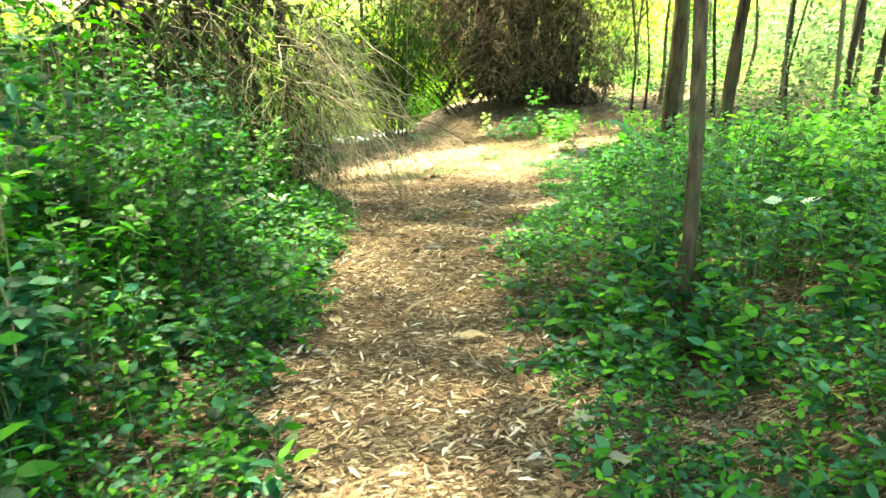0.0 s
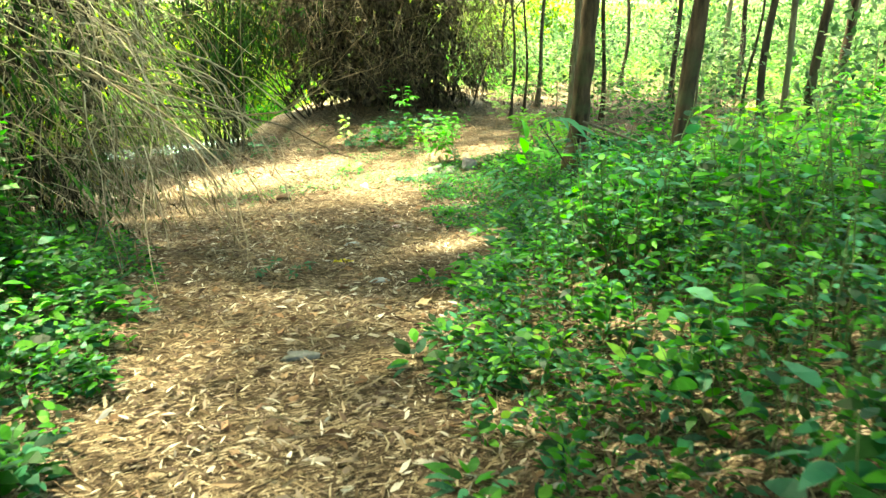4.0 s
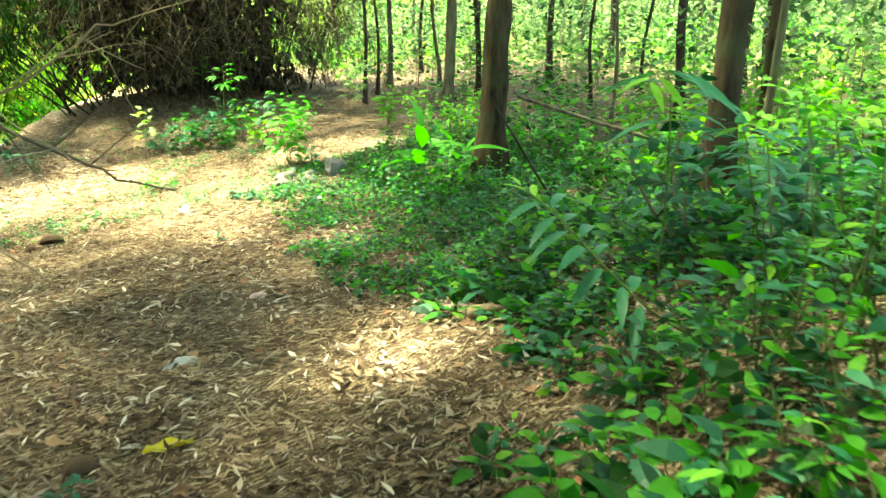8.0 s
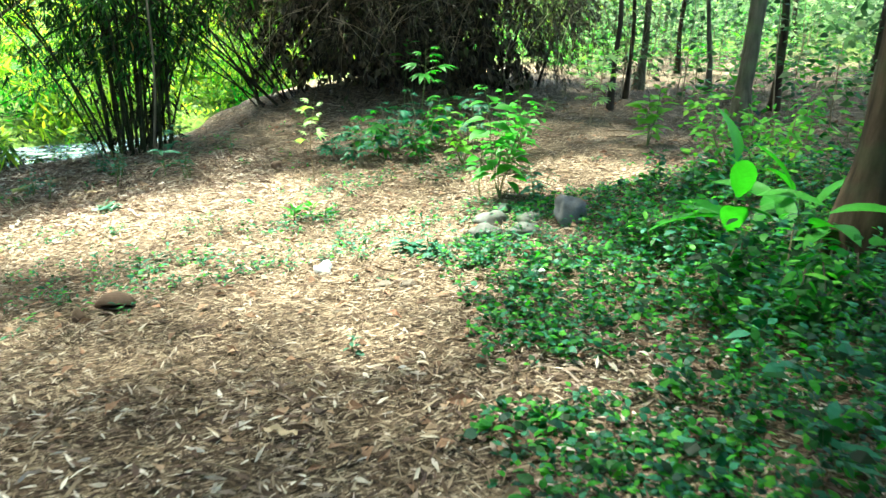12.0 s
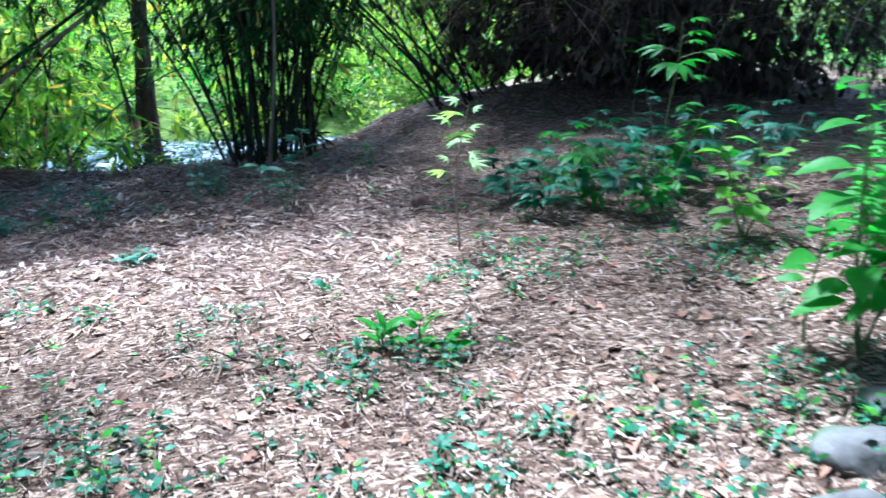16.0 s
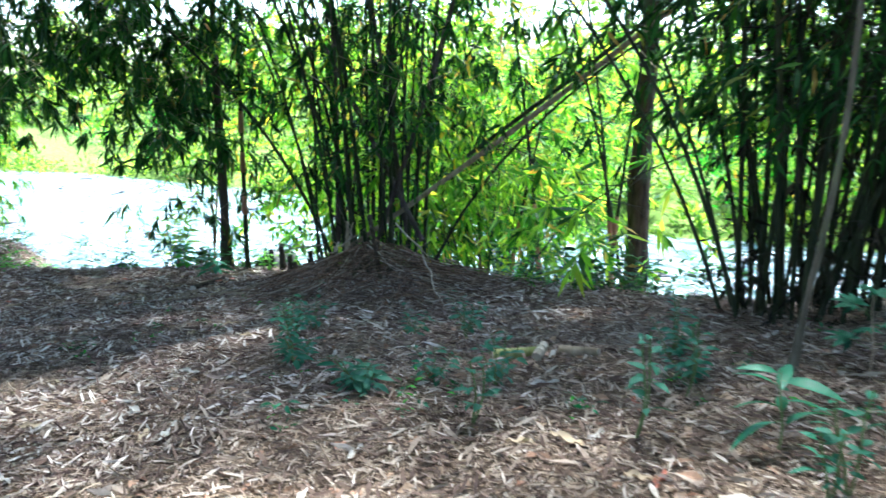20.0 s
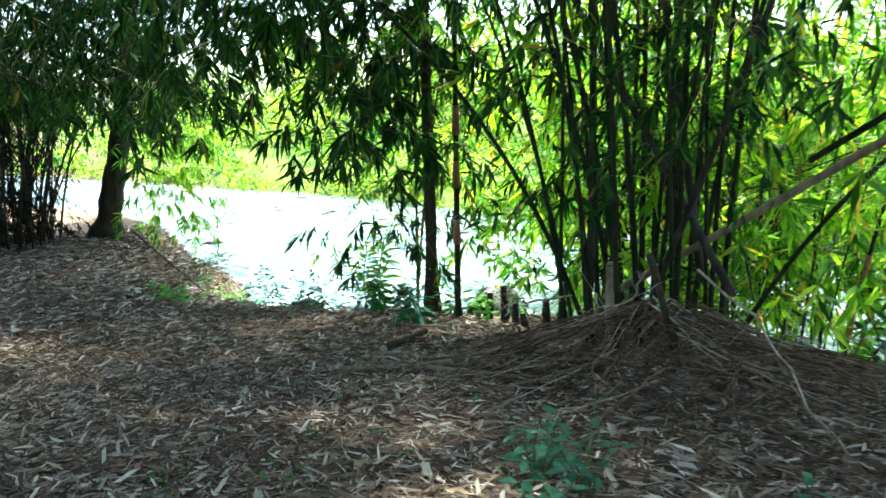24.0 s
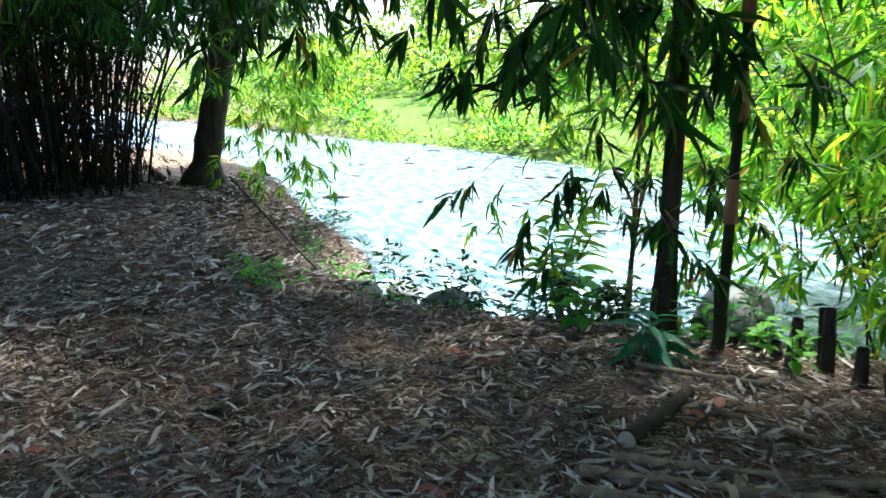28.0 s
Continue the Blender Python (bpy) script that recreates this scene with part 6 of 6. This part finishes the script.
def husk(x, y, r, turn, label):
    """Half a coconut husk: a thick open shell with a fibrous rim."""
    bm = bmesh.new()
    rings, seg = 7, 18
    outer = [[bm.verts.new((r * (1.25 if c == 0 else 1) * math.sin(math.pi / 2 * i / rings) * math.cos(2 * math.pi * j / seg) * k * (1 + 0.06 * math.sin(5 * j + i)),
                            r * math.sin(math.pi / 2 * i / rings) * math.sin(2 * math.pi * j / seg) * k, -r * math.cos(math.pi / 2 * i / rings) * k)) for j in range(seg)] for c, k in ((0, 1.0), (0, 0.72)) for i in range(1, rings + 1)]
    for base in (0, rings):
        for i in range(rings - 1):
            for j in range(seg):
                bm.faces.new((outer[base + i][j], outer[base + i][(j + 1) % seg], outer[base + i + 1][(j + 1) % seg], outer[base + i + 1][j]))
    for j in range(seg):
        bm.faces.new((outer[rings - 1][j], outer[rings - 1][(j + 1) % seg], outer[2 * rings - 1][(j + 1) % seg], outer[2 * rings - 1][j]))
    bm.faces.new(outer[0])
    bm.faces.new(outer[rings])
    me = bpy.data.meshes.new("husk")
    bm.to_mesh(me)
    bm.free()
    me.materials.append(HUSK)
    ob = thing("coconut_husk", me, label, "husk", "coconut husks")
    ob.location, ob.rotation_euler = at(x, y, r * 0.2), turn
    return ob


husk(0.50, 16.05, 0.115, (2.6, 0.3, 0.4), "brown half coconut husk lying on dry litter")
husk(0.32, 15.96, 0.08, (1.3, 0.2, 2.0), "broken dark coconut husk with hollow side up")
# Unidentified dark object, made with the husk shape.
husk(-1.0, 10.3, 0.09, (0.4, 0.2, 0.4), "dark lump at the path's edge, built in the husk shape")
husk(0.47, 10.32, 0.06, (2.9, 0.2, 0.4), "small dark husk on the leaf-strewn path")
stone(1.53, 20.75, 0.09, 0.075, 0.065, HUSK, "whole old brown coconut on dry leaves", "coconut", sink=0.25, category="coconut")


def crumple(x, y, sx, sy, sz, mat, label, name, category, seed=1):
    me = stone_mesh(seed, sx, sy, sz, mat, 0.75)
    ob = thing(name, me, label, category)
    ob.location = at(x, y, sz * 0.5)
    return ob


crumple(1.83, 16.15, 0.07, 0.05, 0.06, PLASTIC, "crumpled thin white plastic cup on litter", "plastic_cup", "litter", 3)
crumple(0.97, 11.28, 0.09, 0.06, 0.02, FOIL, "flattened grey plastic wrapper on the path", "wrapper", "litter", 5)
crumple(0.95, 9.37, 0.08, 0.05, 0.02, FOIL, "torn grey-blue plastic wrapper on dry leaves", "wrapper", "litter", 7)
crumple(1.66, 12.38, 0.05, 0.04, 0.02, PINK, "small pale pink wrapper on the path", "wrapper", "litter", 9)
crumple(3.2, 15.6, 0.05, 0.03, 0.02, PLASTIC, "scrap of white plastic among creepers", "plastic_scrap", "litter", 4)
crumple(0.20, 7.56, 0.10, 0.045, 0.03, ROCK, "pale grey crumpled dead leaf on litter", "curled_leaf", "leaf", 6)


def big_leaf(x, y, length, width, mat, label, turn, name="fallen_leaf", curl=0.3):
    b = Batch()
    rows = []
    for i in range(9):
        s = i / 8
        w = width * 0.5 * math.sin(math.pi * min(1, s * 0.96 + 0.04)) ** 0.7 * (1 + 0.12 * math.sin(i * 2.3 + x))
        rows += [(-w, s * length, curl * w + 0.012 * math.sin(i * 1.7)), (-w * 0.5, s * length, 0.25 * curl * w), (0, s * length, 0.0), (w * 0.5, s * length, 0.2 * curl * w + 0.008 * math.sin(i)), (w, s * length, curl * w * 1.2 + 0.014 * math.sin(i * 1.3 + 1))]
    b.add(np.array([rows]), [(i * 5 + c, i * 5 + c + 1, i * 5 + c + 6, i * 5 + c + 5) for i in range(8) for c in range(4)], 0)
    ob = thing(name, b.mesh(name, [mat], True), label, "leaf", "fallen leaves")
    ob.location, ob.rotation_euler = at(x, y, 0.03), (rng.uniform(-0.1, 0.1), rng.uniform(-0.15, 0.15), turn)
    return ob


PALE_DEAD = plain("pale_dead_leaf", (0.42, 0.32, 0.20), 0.8, 0.1, 30.0)
GREY_DEAD = plain("grey_dead_leaf", (0.42, 0.385, 0.33), 0.8, 0.1, 30.0)
RED_DEAD = plain("red_dead_leaf", (0.36, 0.13, 0.08), 0.7, 0.1, 30.0)
big_leaf(0.22, 4.45, 0.26, 0.12, PALE_DEAD, "large tan dead leaf curled on the path", -1.5)
big_leaf(0.68, 10.27, 0.21, 0.10, YELLOW, "yellow fallen leaf on brown litter", -1.4)
big_leaf(1.02, 8.30, 0.16, 0.08, PALE_DEAD, "pale dry leaf on the path", -1.0)
big_leaf(-0.53, 4.85, 0.17, 0.09, PALE_DEAD, "dry leaf at the path's edge", 0.6)
big_leaf(1.6, 13.79, 0.16, 0.06, PALE_DEAD, "light tan dry leaf on brown litter", 1.2)
big_leaf(0.75, 2.95, 0.16, 0.10, GREY_DEAD, "pale grey dead leaf beside herbs", 0.3)
big_leaf(0.85, 2.6, 0.14, 0.08, GREY_DEAD, "curled grey dead leaf beside the path", 1.3)
for i in range(210):
    x, y = rng.uniform(-14.5, 0), rng.uniform(18.5, 24)
    if (x + 1.5 * (y - 20) > -16) and on_land(np.array([x]), np.array([y]))[0]:
        big_leaf(x, y, rng.uniform(0.12, 0.24), rng.uniform(0.03, 0.055), (PALE_DEAD, GREY_DEAD, PALE_DEAD, RED_DEAD)[i % 4 if i % 3 == 0 else i % 3], "dry papery bamboo sheath on the ground", rng.uniform(0, 6), "bamboo_sheath", 0.5)
for x, y, t in [(1.57, 19.31, 0.4), (-7.85, 23.75, 0.8), (-7.7, 23.6, 2.0)]:
    big_leaf(x, y, 0.2, 0.07, RED_DEAD, "reddish-brown dry leaf on litter", t)


def pole(a, b, r, mat, label, name, category="pole", group="", nodes=True, cut=True):
    """A bamboo pole from a to b in metres, with joints and cut ends."""
    a, b = Vector(a), Vector(b)
    L = (b - a).length
    root = base_of(name, a, label, category, group)
    n = max(3, int(L / 0.28))
    t, k = [0.0], [1.0]
    for i in range(1, n):
        t += [(i - 0.04) / n, i / n, (i + 0.04) / n]
        k += [1.0, 1.16 if nodes else 1.0, 1.0]
    t, k = np.array(t + [1.0]), np.array(k + [0.97])
    sag = np.sin(t * math.pi)[:, None] * np.array([0.008, 0.006, -0.012]) * L
    m = Batch()
    tubes(m, (np.outer(t, np.array(b - a)) + sag)[None], (r * k * (1 - 0.25 * t))[None], 9, 0)
    body = part("culm", m, mat, root, smooth=True)
    if cut:
        for s, e in ((0.0, 0), (1.0, -1)):
            c = Batch()
            d = np.array(b - a) / L
            q = np.array(b - a) * s
            tubes(c, np.stack([q - d * 0.004, q + d * 0.004])[None], np.full((1, 2), r * 0.86 * (1 - 0.25 * s)), 9, 0, True)
            part("cut_end", c, CUTEND, body, "pale cut end")
    return root


STICKBARK = bark_material("brown_stick_bark", (0.06, 0.036, 0.026), (0.22, 0.14, 0.10), 14.0)
GREENCULM = bark_material("green_cut_culm", (0.13, 0.15, 0.05), (0.32, 0.33, 0.13), 12.0)
GREYCULM = bark_material("grey_dead_culm", (0.025, 0.02, 0.017), (0.10, 0.078, 0.066), 9.0)
P = lambda x, y, z: (x * U, y * U, z * U)
pole(P(-6.75, 24.95, -3.2), P(2.2, 24.55, 2.75), 0.036, DEADCULM, "long dry bamboo pole leaning across the clumps", "leaning_pole", cut=False)
pole(P(-5.2, 25.6, -1.9), P(1.0, 25.0, 2.2), 0.03, CULM, "thin dark bamboo pole leaning behind another", "leaning_pole", cut=False)
for a, b, r in ((( -5.3, 24.85, -2.9), (-7.9, 24.95, 0.45), 0.038), ((-5.75, 25.05, -2.9), (-6.75, 25.15, 1.2), 0.04), ((-6.7, 24.7, -3.1), (-6.9, 24.8, 1.4), 0.042), ((-6.0, 24.75, -3.0), (-4.6, 25.2, 1.3), 0.034)):
    pole(P(*a), P(*b), r, GREYCULM, "thick grey dead bamboo culm leaning in a clump", "dead_culm", "bamboo", "dead culms", cut=False)
pole(P(-6.25, 24.5, -2.75), P(-5.35, 23.55, -3.35), 0.04, DEADCULM, "broken brown bamboo stump end above the stick pile", "broken_pole")
pole(at(-17.0, 22.75, 0.25), at(-13.5, 23.3, 0.06), 0.02, DARKBARK, "thin dark stick lying along the bank edge", "fallen_stick", "stick", nodes=False, cut=False)
for a, b, r, m, l in [((-1.93, 21.93, 0.05), (-1.66, 22.12, 0.06), 0.05, GREENCULM, "thick yellow-green cut length of bamboo"), ((-1.58, 22.2, 0.05), (-1.32, 22.24, 0.05), 0.042, DEADCULM, "tan cut length of bamboo on litter"), ((-1.62, 21.98, 0.05), (-1.66, 22.12, 0.11), 0.04, CUTEND, "pale cut length of bamboo with its open end out")]:
    pole(at(*a), at(*b), r, m, l, "cut_bamboo", "bamboo piece", "cut bamboo")
for a, b, r in [((-7.55, 22.75), (-6.6, 23.55), 0.032), ((-7.4, 22.62), (-6.5, 23.35), 0.03), ((-7.62, 22.95), (-6.7, 23.7), 0.028), ((-7.3, 22.45), (-6.6, 23.1), 0.026), ((-6.6, 22.9), (-5.6, 23.2), 0.03)]:
    pole(at(*a, 0.035), at(*b, 0.05), r, DEADCULM, "dry brown bamboo pole lying on the ground", "fallen_pole", group="fallen poles")
for x, y, h in [(-9.3, 25.0, 0.42), (-9.0, 24.95, 0.25), (-8.75, 24.95, 0.34), (-8.5, 24.85, 0.2), (-8.2, 24.9, 0.48), (-8.1, 24.8, 0.5), (-7.85, 24.75, 0.3), (-7.6, 24.7, 0.22), (-7.3, 24.7, 0.4), (-7.0, 24.6, 0.3), (-8.9, 24.75, 0.55), (-8.32, 24.75, 0.42)]:
    o = at(x, y, -0.05)
    pole(o, o + Vector((rng.uniform(-0.05, 0.05), rng.uniform(-0.05, 0.05), h)), 0.05, DARKBARK, "dark cut bamboo stump on the bank", "bamboo_stump", "stump", "bamboo stumps", cut=False)
pole(P(4.05, 12.3, -1.42), P(3.37, 12.24, -0.48), 0.011, DARKBARK, "dark dead branch leaning in the undergrowth", "dead_branch", "branch", nodes=False, cut=False)
pole(P(6.4, 13.1, -1.35), P(4.65, 13.8, -0.75), 0.026, PALEBARK, "grey fallen branch resting against a trunk", "dead_branch", "branch", nodes=False, cut=False)
pole(at(2.9, 9.9, 0.05), at(3.6, 9.5, 0.12), 0.04, BARK, "short brown log among green herbs", "log", "log", nodes=False)
pole(at(2.35, 10.75, 0.04), at(2.5, 10.55, 0.05), 0.04, DEADCULM, "short broken piece of tan wood", "log", "log", nodes=False)

pole(at(-7.72, 23.1, 0.05), at(-8.12, 23.8, 0.06), 0.055, DARKBARK, "dark bark-covered log lying in litter", "log", "log", nodes=False)
pole(at(-8.5, 23.7, 0.05), at(-7.2, 23.75, 0.06), 0.016, STICKBARK, "long brown stick lying on the litter", "fallen_stick", "stick", nodes=False, cut=False)
pole(at(-8.75, 23.95, 0.05), at(-8.0, 24.25, 0.06), 0.02, DEADCULM, "pale short stick by the stumps", "fallen_stick", "stick", nodes=False, cut=False)
plant(-8.85, 24.1, 0.42, "lance", 12, "drooping dark blue-green leaf tuft by a trunk", "leaf_tuft", low=0.2, scale=0.95, stems=3)
for x, y in [(-9.05, 24.75), (-8.55, 24.8), (-8.2, 24.65), (-9.5, 24.9)]:
    plant(x, y, 0.35, "broad_lit", 9, "fresh green leafy shoot among dark stumps", "green_shoot", group="green shoots", low=0.3, scale=0.7, stems=2)

# pile of dry sticks below the clump
pile = base_of("stick_pile", at(-5.4, 24.05), "heap of dry brown sticks and bamboo branches", "stick pile")
STICK = bark_material("dry_stick", (0.065, 0.038, 0.025), (0.34, 0.215, 0.145), 12.0)
PALESTICK = bark_material("bleached_stick", (0.16, 0.12, 0.09), (0.56, 0.46, 0.36), 12.0)
UMBERSTICK = bark_material("umber_stick", (0.03, 0.018, 0.012), (0.15, 0.09, 0.06), 12.0)


def heap(x, y):
    """Height of the top of the heap over its foot, in metres."""
    g = land(pile.location.x + x, pile.location.y + y) - pile.location.z
    return g + 0.30 * np.exp(-(((x + 0.1) / 1.0) ** 2 + (y / 0.65) ** 2)) + 0.14 * np.exp(-(((x - 0.5) / 1.2) ** 2 + ((y + 0.3) / 0.8) ** 2)) + 0.16 * (rough(x, y, 0.45, 66) - 0.4) * np.exp(-(x * x + y * y) / 2.5)


shapes = []
for j in range(12):
    b = Batch()
    s = np.linspace(0, 1, 9)[:, None]
    line = s * np.array([1.0, 0, 0]) + np.array([0, 0.05 * math.sin(j * 2.1), 0.03 * math.cos(j)]) * np.sin(s * 3.14) + rng.normal(0, 0.006, (9, 3))
    tubes(b, line[None], (0.0068 * (1 - 0.65 * s[:, 0]) * (0.5 + 0.09 * j))[None], 5, 0)
    shapes.append(b.mesh("stick", [(STICK, UMBERSTICK, STICK, PALESTICK, STICK, UMBERSTICK)[j % 6]]))


def on_heap(n, inner, spread, low, high):
    """Two ends of n sticks that lie outwards down the heap."""
    a = rand(0, 2 * np.pi, n)
    r = inner * rng.random(n) ** 0.7
    q = np.stack([np.cos(a) * r * 1.25, np.sin(a) * r * 0.8], -1)
    w = a + rng.normal(0, spread, n)
    e = q + np.stack([np.cos(w), np.sin(w) * 0.85], -1) * rand(low, high, n)[:, None]
    return q, e


for inner, spread, low, high, n in ((1.1, 0.85, 0.6, 1.7, 180), (1.8, 1.8, 0.5, 1.5, 110)):
    Q, E = on_heap(n, inner, spread, low, high)
    for i in range(n):
        if min(Q[i][0], E[i][0]) < -1.75:
            continue
        mid = (Q[i] + E[i]) / 2
        lift = max(0.0, float(heap(*mid)) - (float(heap(*Q[i])) + float(heap(*E[i]))) / 2)
        z = rng.random(2) * 0.13 + 0.01 + lift * 0.8
        q, e = Vector((*Q[i], float(heap(*Q[i])) + z[0])), Vector((*E[i], float(heap(*E[i])) + z[1] * 0.7))
        ob = new("stick", shapes[i % 12])
        ob.parent = pile
        k = (e - q).length
        ob.matrix_basis = Matrix.Translation(q) @ (e - q).to_track_quat("X", "Z").to_matrix().to_4x4() @ Matrix.Diagonal((k, 1, 1, 1))
q, e = on_heap(900, 1.7, 1.5, 0.25, 0.8)
b = Batch()
line = []
for u in (0, 0.33, 0.67, 1.0):
    m = q + (e - q) * u
    line.append(np.stack([m[:, 0], m[:, 1], heap(m[:, 0], m[:, 1]) + rand(-0.03, 0.05, len(m))], -1))
tubes(b, np.stack(line, 1), np.repeat(rand(0.002, 0.0045, len(q))[:, None], 4, 1), 3, 0)
part("twig_bed", b, varied_material("pile_twig", [(0.0, (0.03, 0.019, 0.013)), (0.5, (0.11, 0.072, 0.05)), (0.85, (0.24, 0.17, 0.12)), (1.0, (0.42, 0.33, 0.24))]), pile, kind="stuff")
pole(P(-5.6, 24.25, -2.55), P(-4.8, 23.65, -3.1), 0.034, BARK, "short thick dark branch stuck in the heap", "dead_branch", "branch", nodes=False)
for pts, l in (([(-6.0, 24.1, -2.9), (-5.5, 23.6, -2.85), (-4.9, 23.3, -2.6), (-4.6, 23.1, -2.35)], "bleached forked twig sticking out of the heap"), ([(-6.4, 24.2, -3.0), (-6.2, 23.5, -2.9), (-5.7, 23.0, -2.7), (-5.5, 22.8, -2.75)], "pale thorny branch lying on the heap"),
               ([(-5.2, 24.3, -2.6), (-4.4, 23.9, -2.75), (-3.8, 23.4, -2.95), (-3.4, 23.1, -3.0)], "long dry branch sloping down the heap")):
    bough(pts, 0.011, 0.004, PALESTICK, l, forks=7)
